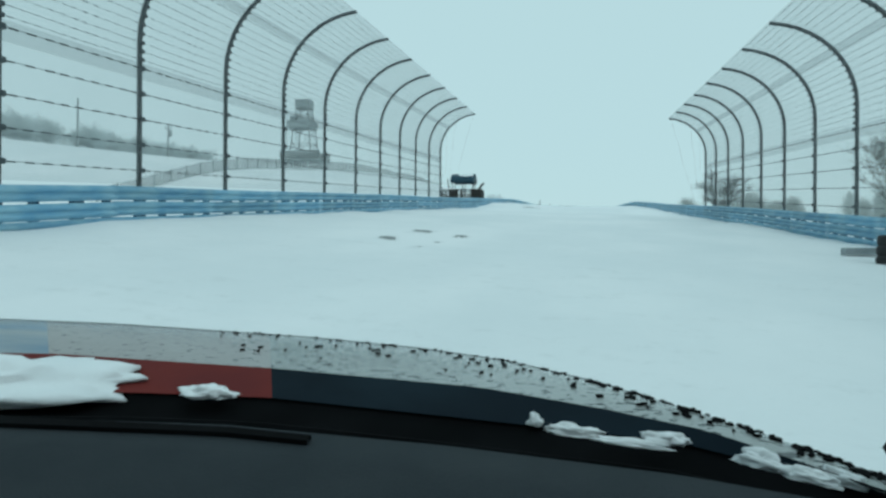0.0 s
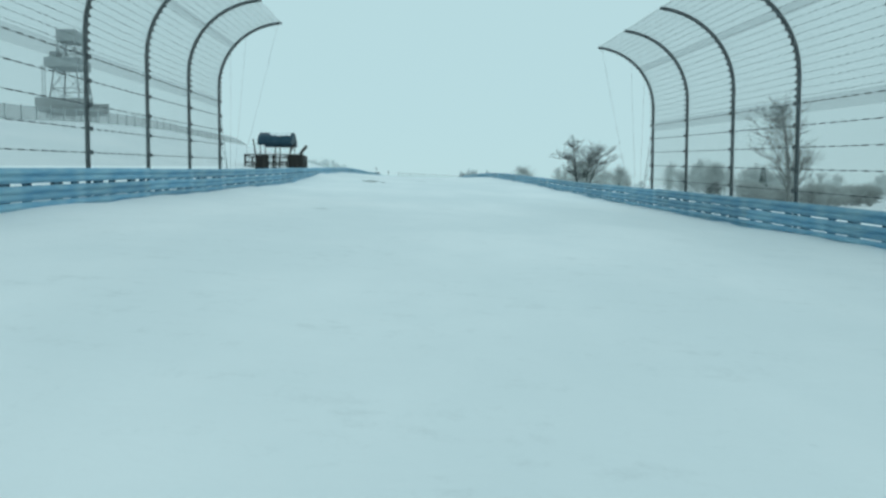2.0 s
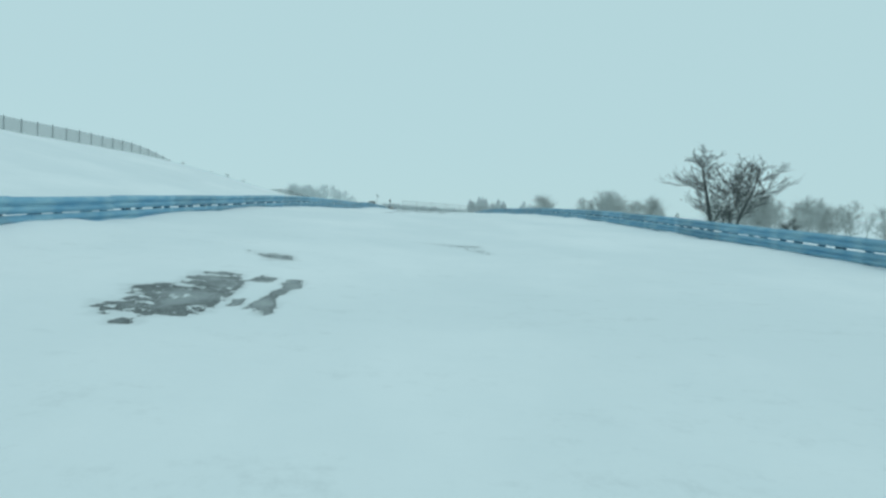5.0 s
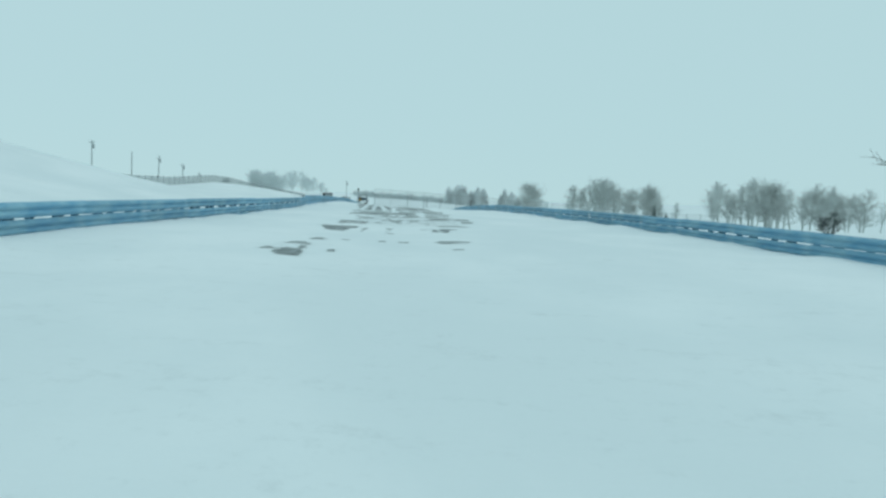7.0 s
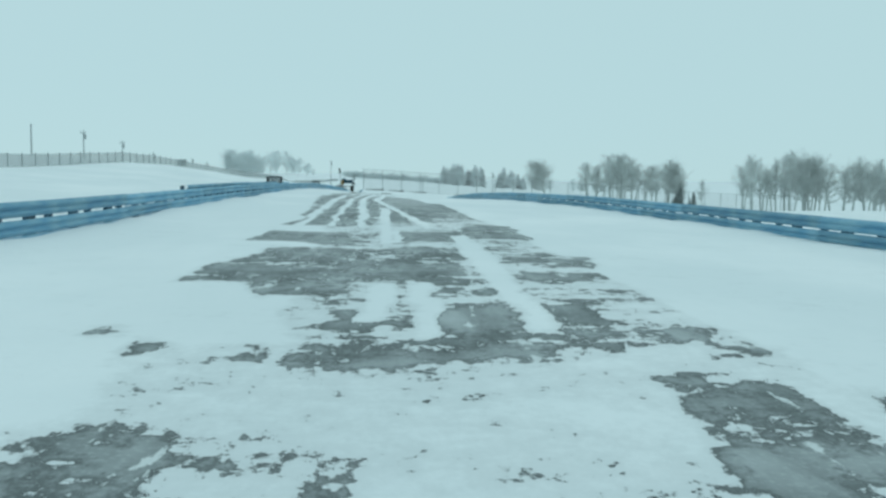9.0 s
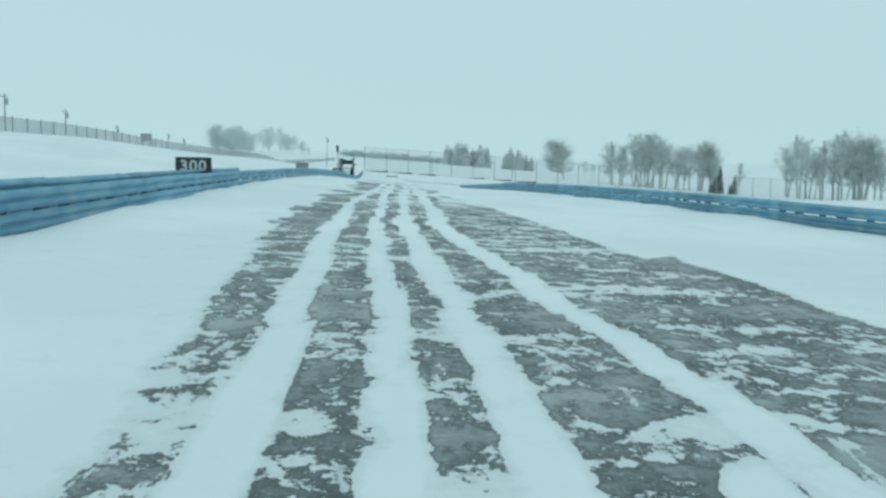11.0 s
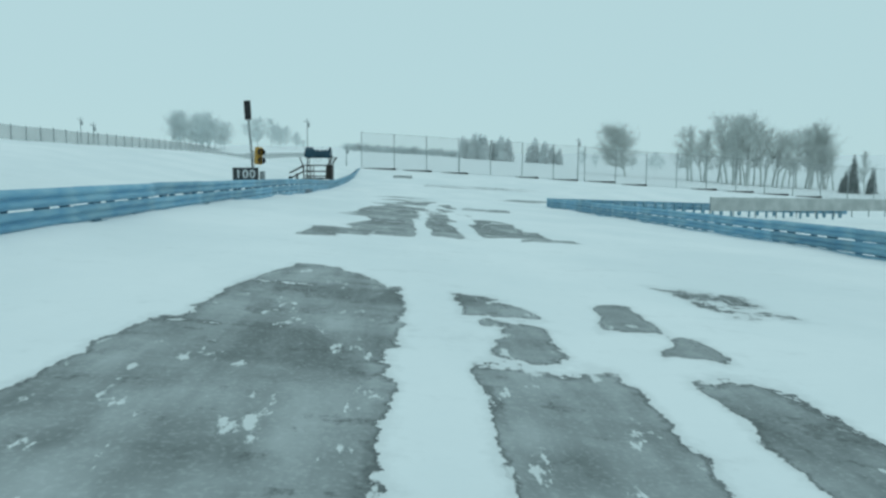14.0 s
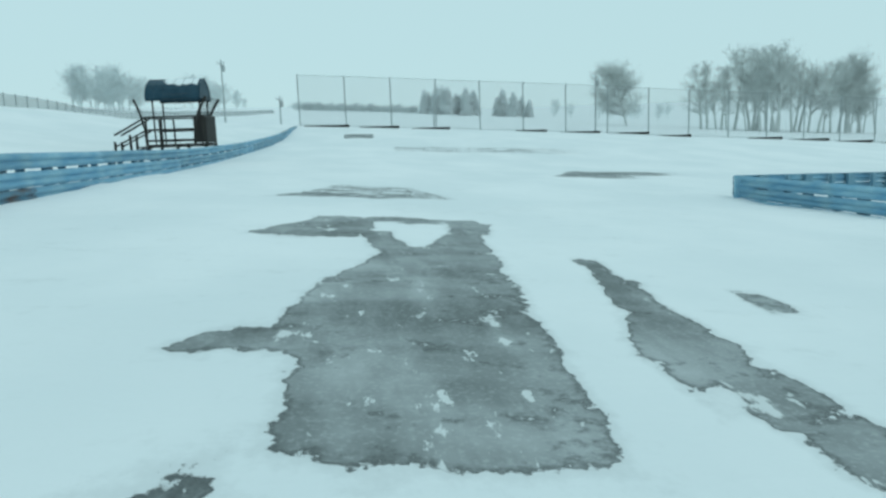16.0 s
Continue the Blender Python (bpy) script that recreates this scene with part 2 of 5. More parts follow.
HILL_Z = [-4.0, 0.6, 3.4, 6.3, 8.1, 9.0, 12.0, 12.9, 13.8, 14.1, 12.5, 11.9, 12.2, 12.8, 14.2, 15.3, 15.5, 16.0, 16.3, 17.1, 17.7]
WIN = [-8, -4, 0, 4, 8]


def soft(y, ys, zs):
    return float(np.mean(np.interp([y + k for k in WIN], ys, zs)))


@functools.lru_cache(None)
def road(y):
    return soft(y, ROAD_Y, ROAD_Z)


def left_top(y):
    return road(y) + float(np.interp(y, LEFT_Y, LEFT_UP))


def right_top(y):
    return road(y) + float(np.interp(y, TOP_Y, RIGHT_UP))


def far_plane(x, y):
    return 15.33 + 0.05 * (y - 325) - 0.058 * (max(min(x, 160), -90) + 2.4)


def smooth01(t):
    t = min(max(t, 0.0), 1.0)
    return t * t * (3 - 2 * t)


@functools.lru_cache(None)
def section(y):
    """Across the track at y: its middle, both edges, the hill's crest and the slopes beyond."""
    edge_l = left_top(y) - float(np.interp(y, CLEAR_Y, LEFT_CLEAR))
    edge_r = right_top(y) - float(np.interp(y, CLEAR_Y, RIGHT_CLEAR))
    if y > 250:  # the track swings away to the right and the ground opens out
        edge_r += (far_plane(RIGHT_X, y) - edge_r) * smooth01((y - 262) / 50)
    behind = float(np.interp(y, [30, 60, 95, 125, 150, 230], [0.2, 0.13, 0.06, 0.02, 0.03, 0.07]))
    beyond = float(np.interp(y, [0, 180, 250], [0.085, 0.08, 0.055]))
    return road(y), edge_l, edge_r, soft(y, HILL_Y, HILL_Z), behind, beyond


def land(x, y):
    yy = max(min(float(y), 330.0), -60.0)
    centre, edge_l, edge_r, hill, behind, beyond = section(yy)
    if x < LEFT_X:
        t = (LEFT_X - x) / (LEFT_X - HILL_X)
        z = edge_l + (hill - edge_l) * (smooth01(t) * 0.6 + min(t, 1) * 0.4) + behind * min(max(0, HILL_X - x), 32)
    elif x < -2.4:
        z = edge_l + (centre - edge_l) * (x - LEFT_X) / (-2.4 - LEFT_X)
    elif x < RIGHT_X:
        z = centre + (edge_r - centre) * (x + 2.4) / (RIGHT_X + 2.4)
    else:
        z = edge_r - beyond * min(x - RIGHT_X, 70)
    f = smooth01((y - 300) / 30)
    z += (far_plane(x, y) - z) * f
    # drifts against the rails
    z += 0.05 * noise.noise((x * 0.25, y * 0.22, 3.0))
    if y < 262:
        for rail in (LEFT_X, RIGHT_X):
            d = abs(x - rail)
            if d < 1.6:
                z += (0.05 + 0.08 * noise.noise((rail, y * 0.3, 0.5)) + 0.05 * noise.noise((rail, y * 0.9, 7.5))) * (1 - d / 1.6)
    if abs(x + 26) > 60 or y > 330:
        z += 0.8 * noise.noise((x * 0.02, y * 0.02, 9.0))
    return z


# Where tyres and wind wore the snow through: near edge (distance, from x, to x), far edge (the same), how bare.
WORN, KEPT = [], []


def worn(*shape):
    WORN.append(shape)


def kept(*shape):
    """A packed wheel track that kept its snow."""
    KEPT.append(shape)


# broad thin stretches, scoured in flecks
worn(119, -4.0, 0.2, 129, -4.2, 0.8, 0.34)
worn(129, -3.4, 0.7, 146, -4.2, 0.7, 0.46)
worn(146, -5.2, 0.6, 160, -6.0, 0.4, 0.6)
worn(160, -6.2, -0.2, 172, -6.2, -0.8, 0.57)
worn(172, -6.0, -1.0, 179, -5.6, -1.2, 0.36)
worn(14, -3.64, -3.37, 14.9, -3.6, -3.28, 0.38)
worn(15.4, -4.79, -4.22, 16.4, -4.71, -4.47, 0.75)
worn(15.6, -3.36, -3.14, 16.1, -3.47, -3.31, 0.7)
worn(17.7, -3.26, -2.92, 18.7, -3.4, -3.04, 0.7)
worn(18.4, -4.56, -4.13, 19.5, -4.69, -4.04, 0.7)
worn(38.4, -4.62, -4.22, 39.4, -4.8, -4.4, 0.4)
worn(67.8, -5.25, -5, 68.2, -5.42, -5.1, 0.6)
worn(68.2, -5.55, -5, 69, -5.85, -5.1, 0.64)
worn(68.4, -5.1, -4.68, 69.1, -5.4, -4.6, 0.68)
worn(69.1, -5.45, -4.62, 70, -5.8, -4.66, 0.7)
worn(70, -5.45, -4.66, 71.2, -5.55, -5.0, 0.7)
worn(69, -4.27, -4.12, 70, -4.36, -4.18, 0.85)
worn(70, -4.35, -4.15, 71.2, -4.38, -4.15, 0.9)
worn(69.3, -4.48, -4.36, 69.7, -4.54, -4.43, 0.8)
worn(70.8, -4.8, -4.55, 71.4, -4.78, -4.48, 0.75)
worn(73.4, -5.1, -4.6, 74.5, -5.7, -4.85, 0.56)
worn(77.6, -1.22, -0.89, 80.4, -1.68, -0.89, 0.42)
worn(79.3, -1.73, -0.99, 80.6, -2.74, -1.8, 0.4)
worn(105.2, -4.64, -4.2, 105.9, -4.82, -4.27, 0.79)
worn(105.9, -4.82, -4.27, 106.6, -4.82, -4.44, 0.79)
worn(106, -5.15, -4.82, 106.5, -5.17, -5, 0.7)
worn(106.6, -3.81, -3.68, 107.2, -3.82, -3.71, 0.77)
worn(106.7, -4.48, -4.29, 107.4, -4.47, -4.34, 0.79)
worn(107.8, -4.92, -4.31, 108.7, -4.84, -4.59, 0.7)
worn(107.9, -1.08, -0.75, 108.2, -0.99, -0.77, 0.7)
worn(109.5, -4.67, -4.12, 110.2, -4.47, -4.25, 0.7)
worn(109.6, -3.81, -3.55, 110.1, -3.8, -3.56, 0.7)
worn(109.7, -2.88, -2.65, 110.3, -2.87, -2.66, 0.75)
worn(109.7, -2.33, -2.09, 110.2, -2.28, -2.07, 0.75)
worn(109.9, -1.26, -0.5, 111.2, -1.26, -0.34, 0.6)
worn(113.6, -2.86, -2.54, 113.9, -2.67, -2.53, 0.79)
worn(113.9, -4.57, -4.05, 115, -4.77, -4.1, 0.79)
worn(114.4, -3.52, -3.4, 114.8, -3.54, -3.44, 0.79)
worn(114.5, -2.74, -2.6, 114.8, -2.73, -2.62, 0.77)
worn(114.7, -0.87, -0.7, 116.7, -0.74, -0.24, 0.77)
worn(114.9, -4.75, -3.97, 116, -4.93, -3.99, 0.8)
worn(114.9, -1.23, -1, 116.2, -1.1, -0.89, 0.75)
worn(115.3, -3.53, -3.36, 116.5, -3.65, -3.38, 0.7)
worn(115.7, -2.66, -2.53, 116.9, -2.78, -2.49, 0.75)
worn(116, -4.87, -3.86, 117.4, -5.21, -3.76, 0.79)
worn(116.2, -1.59, -1.03, 116.6, -1.55, -1.04, 0.5)
worn(118.8, -4.66, -3.51, 122, -4.78, -3.57, 0.58)
worn(119.3, -0.67, 0.52, 120.1, -0.55, 0.29, 0.6)
worn(120.4, -1.13, -1.02, 122, -1.13, -0.92, 0.6)
worn(121.1, -3.27, -3.02, 121.5, -3.26, -3.06, 0.77)
worn(121.2, -2.44, -2.27, 122.1, -2.46, -2.2, 0.75)
worn(121.3, -4.33, -3.8, 121.7, -4.45, -3.97, 0.55)
worn(122.1, -1.87, -1.72, 122.8, -1.85, -1.7, 0.75)
worn(122.2, 0.63, 0.81, 122.9, 0.63, 0.82, 0.65)
worn(122.4, -2.52, -2.15, 124.3, -2.58, -2.03, 0.75)
worn(123, 0.49, 1.08, 124.3, 0.73, 1.3, 0.65)
worn(123.4, -1.81, -1.43, 125.3, -1.76, -1.13, 0.7)
worn(123.5, -2.99, -2.68, 124.8, -3.11, -2.71, 0.75)
worn(123.8, -4.22, -3.79, 124.6, -4.27, -4.08, 0.6)
worn(124.5, -2.23, -1.95, 126.1, -2.3, -1.8, 0.6)
worn(125.1, -1, 0.36, 125.9, -0.97, 0.42, 0.68)
worn(125.2, -4.03, -3.45, 127.3, -4.5, -3.53, 0.62)
worn(125.7, -2.78, -2.55, 126.9, -2.84, -2.48, 0.6)
worn(125.7, 0.43, 1.13, 127.8, 0.81, 1.45, 0.75)
worn(125.9, -0.72, 0.42, 128.1, -0.58, 0.38, 0.68)
worn(128.6, -3.64, -3.35, 129.1, -3.69, -3.42, 0.65)
worn(128.7, -3.31, -1.06, 129.4, -3.33, -1.07, 0.68)
worn(128.7, -4.43, -4.23, 129.2, -4.58, -4.23, 0.62)
worn(128.8, 0.15, 0.81, 129.3, 0.33, 0.63, 0.6)
worn(128.8, -2.72, -0.45, 129.5, -2.74, -0.3, 0.65)
worn(129, -1.2, -0.39, 129.4, -1.22, -0.45, 0.66)
worn(129.3, 0.12, 0.43, 129.7, 0.26, 0.48, 0.75)
worn(129.3, -4.97, -4.71, 129.9, -5.1, -4.85, 0.55)
worn(129.4, -3.19, -2.56, 130.6, -2.99, -2.41, 0.7)
worn(129.4, -2.02, -1.12, 130.8, -1.92, -1.24, 0.75)
worn(129.8, -0.69, -0.25, 130.8, -0.74, -0.23, 0.79)
worn(130.8, -0.43, 0.15, 131.7, -0.96, -0.25, 0.55)
worn(130.8, -0.99, -0.74, 131.7, -0.82, -0.67, 0.77)
worn(131.4, -3.95, -2.99, 132.4, -4.27, -2.77, 0.72)
worn(131.5, -1.47, -1.06, 132.1, -1.39, -1.03, 0.77)
worn(131.7, -1.82, -1.51, 132.3, -1.74, -1.51, 0.75)
worn(132.4, -5.23, -2.77, 134.1, -5.09, -2.66, 0.72)
worn(132.5, -2.77, -1.34, 136.8, -2.38, -0.93, 0.68)
worn(132.9, -0.51, 0.72, 133.4, -0.48, 0.73, 0.75)
worn(134, -0.72, 0.84, 135.5, -0.48, 1.2, 0.62)
worn(134.1, -4.93, -2.66, 136.6, -4.58, -2.38, 0.66)
worn(137.5, -5.28, -3.19, 140.3, -5.2, -3.34, 0.75)
worn(138, -2.14, -0.92, 140.6, -2.22, -0.5, 0.72)
worn(138.8, -0.73, 0.86, 143.2, -0.24, 1.14, 0.66)
worn(142.2, -5.19, -2.82, 145.8, -5, -2.9, 0.75)
worn(144, -2.35, -0.98, 152.8, -2.31, -1.09, 0.72)
worn(145.7, -5, -3.26, 150.9, -5.15, -3.46, 0.72)
worn(162.3, -3.16, -2.08, 163.3, -2.95, -2.12, 0.7)
worn(162.7, -6.11, -5.42, 163.2, -6.04, -5.5, 0.72)
worn(162.8, -6.42, -6.16, 163.5, -6.65, -6.49, 0.72)
worn(162.8, -4.33, -3.98, 164.1, -4.31, -4.04, 0.74)
worn(162.9, -5.22, -4.59, 163.6, -5.09, -4.62, 0.72)
worn(162.9, -3.94, -3.15, 164.2, -3.6, -3.19, 0.74)
worn(163.1, -1.02, -0.65, 163.9, -0.91, -0.48, 0.7)
worn(163.3, -2.9, -2.17, 164.4, -2.83, -2.39, 0.7)
worn(163.3, -6.32, -5.36, 164.4, -6.44, -5.54, 0.7)
worn(163.6, -5, -4.57, 164.8, -4.94, -4.54, 0.68)
worn(164.3, -1.69, -1.07, 165.6, -1.45, -0.71, 0.62)
worn(164.5, -6.2, -5.32, 165.6, -6.36, -5.35, 0.72)
worn(164.5, -2.89, -1.95, 165.8, -2.94, -1.99, 0.62)
worn(164.6, -4.31, -4.07, 165.6, -4.25, -3.99, 0.72)
worn(164.8, -4.88, -4.54, 166.3, -4.91, -4.42, 0.66)
worn(164.8, -3.59, -3.21, 165.7, -3.52, -2.98, 0.7)
worn(165, -1.18, -0.47, 165.9, -0.92, 0.03, 0.55)
worn(165.5, -2.24, -1.23, 167.4, -1.81, -1.28, 0.6)
worn(165.7, -2.94, -2.58, 167.2, -2.68, -2.24, 0.58)
worn(166.1, -6.46, -5.2, 167.4, -6.53, -5.08, 0.75)
worn(166.5, -4.27, -3.9, 167.6, -4.25, -3.88, 0.7)
worn(167.6, -5.77, -5.08, 169.3, -5.99, -5.2, 0.72)
worn(170.8, -6.08, -5.29, 172.7, -6.08, -5.18, 0.7)
worn(171.9, -2.84, -2.1, 172.5, -2.83, -2.29, 0.74)
worn(172, -6.26, -5.59, 172.8, -6.28, -5.83, 0.77)
worn(172.3, -3.31, -3.04, 172.7, -3.29, -3.02, 0.77)
worn(172.5, -2.83, -2.58, 174.1, -2.47, -2.23, 0.76)
worn(172.5, -4.29, -4.22, 174.4, -4.25, -4.18, 0.77)
worn(172.6, -4.16, -3.93, 172.8, -4.1, -3.87, 0.75)
worn(172.6, -1.81, -0.8, 173.8, -1.53, -0.63, 0.55)
worn(172.7, -6.44, -5.85, 173.7, -6.42, -6.05, 0.76)
worn(172.7, -4.53, -4.46, 174.3, -4.54, -4.42, 0.77)
worn(172.9, -4.77, -4.61, 174.4, -4.86, -4.42, 0.77)
worn(173.3, -6.19, -5.43, 174, -6.04, -5.53, 0.75)
worn(173.4, -3.3, -3.03, 173.9, -3.33, -2.97, 0.77)
worn(173.5, -4.22, -3.85, 174.9, -4.24, -3.66, 0.77)
worn(173.7, -2.35, -1.3, 174.4, -2.14, -1.36, 0.72)
worn(174, -5.86, -5.09, 174.8, -5.91, -5.05, 0.76)
worn(174.6, -3.34, -3.07, 175.5, -3.33, -2.96, 0.79)
worn(174.6, -4.81, -4.43, 177.4, -4.64, -4.39, 0.76)
worn(174.6, -2.51, -2.34, 175.8, -2.44, -2.13, 0.75)
worn(174.8, -5.58, -4.99, 175.9, -5.66, -5, 0.75)
worn(175.5, -4.26, -4.02, 177.1, -4.11, -3.65, 0.75)
worn(175.8, -2.44, -2.13, 179.4, -2.43, -2.11, 0.75)
worn(175.9, -5.47, -5.07, 177.3, -5.4, -5.01, 0.75)
worn(176.6, -3.28, -2.94, 178.6, -3.18, -2.83, 0.79)
worn(176.6, -6.21, -5.52, 178.2, -6.57, -5.71, 0.65)
worn(177.1, -4.03, -3.65, 178.7, -4.02, -3.53, 0.75)
worn(178.7, -1.87, -1.34, 180.2, -1.86, -1.39, 0.65)
worn(179.7, -5.53, -4.86, 182.5, -5.66, -4.96, 0.75)
worn(180.4, -4.5, -4.23, 181.6, -4.45, -4.21, 0.77)
worn(180.9, -3.83, -3.54, 183.2, -3.8, -3.46, 0.79)
worn(181.4, -3.05, -2.92, 183.3, -2.98, -2.84, 0.77)
worn(182.1, -5.84, -4.7, 183.3, -5.81, -4.68, 0.75)
worn(182.4, -3.05, -2.92, 183.4, -3.04, -2.88, 0.8)
worn(182.5, -5.51, -4.89, 183.2, -5.43, -4.84, 0.8)
worn(182.7, -3.8, -3.49, 183.7, -3.75, -3.39, 0.79)
worn(182.7, -2.18, -2.04, 183.3, -1.96, -1.81, 0.77)
worn(183.2, -5.39, -4.8, 184.1, -5.38, -4.94, 0.8)
worn(183.3, -2.27, -1.86, 183.8, -2.08, -1.69, 0.77)
worn(183.9, -6.11, -5.69, 184.2, -6.1, -5.82, 0.79)
worn(183.9, -3.06, -2.89, 184.5, -2.99, -2.86, 0.75)
worn(184.2, -2.14, -1.79, 185.5, -1.74, -1.3, 0.77)
worn(184.7, -5.63, -4.66, 186.8, -5.93, -4.63, 0.79)
worn(185, -6.28, -5.76, 186.6, -6.11, -6.01, 0.65)
worn(185.1, -4.49, -4.12, 187.2, -4.32, -4, 0.79)
worn(185.7, -1.9, -1.3, 187, -1.83, -1.4, 0.79)
worn(186.2, -3.86, -3.23, 188.3, -3.55, -3.17, 0.79)
worn(186.3, -2.95, -2.79, 188.3, -2.8, -2.55, 0.79)
worn(186.9, -2.17, -1.49, 188.7, -2.23, -1.84, 0.79)
worn(187.5, -5.69, -4.65, 191, -5.78, -4.46, 0.8)
worn(189.4, -5.92, -5.4, 193.2, -5.79, -4.36, 0.8)
worn(191.5, -4.12, -3.87, 193.6, -4.04, -3.81, 0.79)
worn(192.1, -3.65, -3.02, 193.6, -3.54, -2.99, 0.79)
worn(192.7, -6.07, -4.71, 193.4, -6.07, -4.49, 0.79)
worn(192.7, -2.78, -2.59, 194.8, -2.73, -2.56, 0.8)
worn(193, -4.17, -3.92, 195.2, -4.11, -3.89, 0.75)
worn(193.1, -3.7, -3.17, 195.8, -3.5, -3.11, 0.75)
worn(193.4, -6.07, -4.4, 195.2, -5.94, -4.66, 0.79)
worn(195.1, -5.94, -4.72, 196.3, -6.09, -4.51, 0.77)
worn(195.5, -2.08, -1.87, 196.9, -1.8, -1.37, 0.6)
worn(196.3, -1.68, -1.11, 197, -1.64, -1.28, 0.65)
worn(196.5, -5.52, -4.44, 197.8, -5.03, -4.56, 0.75)
worn(198.9, -4.68, -4.22, 199.8, -4.76, -4.23, 0.75)
worn(199.3, -3.98, -3.79, 200.3, -3.94, -3.76, 0.79)
worn(199.8, -3.58, -2.99, 200.3, -3.56, -3.06, 0.7)
worn(200, -2.6, -2.42, 200.7, -2.56, -2.32, 0.6)
worn(202.4, -6.25, -5.5, 203.6, -6.3, -5.2, 0.82)
worn(203.5, -6.3, -5.3, 204.7, -6.3, -4.85, 0.82)
worn(204.5, -6.3, -4.95, 207.3, -6.2, -4.15, 0.82)
worn(206, -3.89, -3.7, 208.4, -3.79, -3.64, 0.8)
worn(206.8, -6.2, -4.2, 212.3, -5.98, -4.05, 0.82)
worn(207.2, -3.51, -2.63, 211.6, -3.37, -2.34, 0.8)
worn(207.4, -1.56, -0.61, 208.6, -1.52, -0.89, 0.75)
worn(208.1, -2.1, -1.31, 211.3, -1.81, -1.1, 0.8)
worn(212, -5.8, -3.99, 212.8, -5.76, -4.02, 0.82)
worn(212, -3.18, -2.6, 213, -2.96, -2.56, 0.8)
worn(212, -1.78, -1.27, 212.8, -1.44, -1.2, 0.79)
worn(212.3, -5.47, -4.44, 212.9, -5.36, -4.52, 0.8)
worn(212.8, -5.68, -3.91, 214.6, -5.67, -3.96, 0.82)
worn(212.9, -3.19, -3.02, 213.2, -3.12, -2.98, 0.79)
worn(213, -1.93, -1.45, 214.5, -1.64, -1.28, 0.77)
worn(213.5, -3.24, -2.43, 214.6, -3.21, -2.82, 0.77)
worn(214.2, -0.19, 0.64, 215.9, -0.38, 0.74, 0.55)
worn(214.6, -5.61, -4.1, 216.5, -5.3, -4.69, 0.82)
worn(220.7, -5.96, -5.11, 221.4, -5.93, -5.23, 0.79)
worn(221.5, -5.89, -4.52, 223.2, -5.91, -4.7, 0.79)
worn(222.2, -4.55, -3.51, 224.4, -5.29, -3.37, 0.82)
worn(222.7, -3.15, -1.97, 224.6, -3.1, -1.84, 0.82)
worn(222.9, -0.93, 0.53, 223.9, -0.4, 0.63, 0.79)
worn(223.7, -1.79, -0.02, 226.2, -1.86, 0.28, 0.8)
worn(224.4, -5.17, -3.37, 227.1, -4.61, -3.36, 0.82)
worn(224.6, -3.18, -1.84, 227.9, -3.01, -1.82, 0.82)
worn(226.1, -1.76, -0.23, 229.2, -1.46, -0.01, 0.8)
worn(227.1, -4.52, -3.41, 229.2, -4.99, -3.38, 0.82)
worn(227.8, -3.01, -2.15, 229.2, -2.98, -2.07, 0.82)
worn(228.4, -2.63, -1.94, 229.6, -2.79, -1.93, 0.81)
worn(228.5, -1.55, -1, 229.7, -1.34, -0.67, 0.81)
worn(228.6, -5.72, -4.85, 229.2, -5.7, -4.9, 0.77)
worn(228.7, -4.93, -3.19, 229.8, -5.28, -2.99, 0.81)
worn(229.5, -2.97, -2.03, 230.9, -2.83, -1.94, 0.81)
worn(229.7, -1.34, -0.67, 230.7, -1.18, -0.71, 0.81)
worn(229.7, -0.42, 0.12, 231.4, -1.16, -0.55, 0.75)
worn(229.8, -5.28, -3.19, 232.1, -5.3, -3.02, 0.81)
worn(230.5, -5.47, -5.29, 230.9, -5.53, -5.33, 0.65)
worn(230.9, -2.66, -1.94, 233.7, -2.6, -1.86, 0.82)
worn(232.1, -5.3, -3.09, 235.3, -5.07, -2.92, 0.81)
worn(233.9, -1.43, -0.81, 235.1, -1.33, -0.85, 0.65)
worn(234.3, -2.71, -1.82, 235.3, -2.69, -2.21, 0.8)
worn(235.3, -4.99, -3.02, 236.6, -4.89, -3.2, 0.81)
worn(236.2, -2.61, -1.67, 236.6, -2.57, -1.7, 0.82)
worn(236.3, -4.46, -2.49, 237, -4.71, -2.44, 0.83)
worn(236.6, -1.9, -1.68, 237.3, -1.66, -1.4, 0.8)
worn(237.1, -4.63, -2.44, 238.4, -4.53, -2.37, 0.83)
worn(237.3, -1.81, -1.25, 238.8, -1.95, -1.26, 0.82)
worn(238.4, -4.48, -2.44, 239.8, -4.28, -2.55, 0.83)
worn(238.7, -1.95, -1.38, 240, -1.8, -1.5, 0.82)
worn(239.8, 0.39, 1.76, 242.5, 1.16, 2.13, 0.66)
worn(240.2, -4.25, -2.94, 241.7, -5.07, -3.99, 0.82)
worn(240.5, -0.58, 0.43, 242.2, -0.35, 1.05, 0.68)
worn(240.8, -1.23, -0.82, 242.9, -1.45, -0.85, 0.8)
worn(242, -3.82, -2.36, 244.3, -3.68, -2.02, 0.83)
worn(242.5, -1.62, -1.05, 244.3, -1.4, -0.79, 0.82)
worn(243.4, -4.08, -2.07, 244, -4.13, -2.04, 0.84)
worn(243.4, -1.44, -0.98, 244.1, -1.33, -0.79, 0.82)
worn(243.5, -4.59, -3.47, 244.3, -4.36, -3.38, 0.8)
worn(244, -4.09, -2.04, 245.7, -3.71, -1.91, 0.84)
worn(244.1, -1.38, -0.85, 245.8, -1.09, -0.55, 0.82)
worn(244.7, 0.07, 0.44, 245.3, 0.25, 0.53, 0.75)
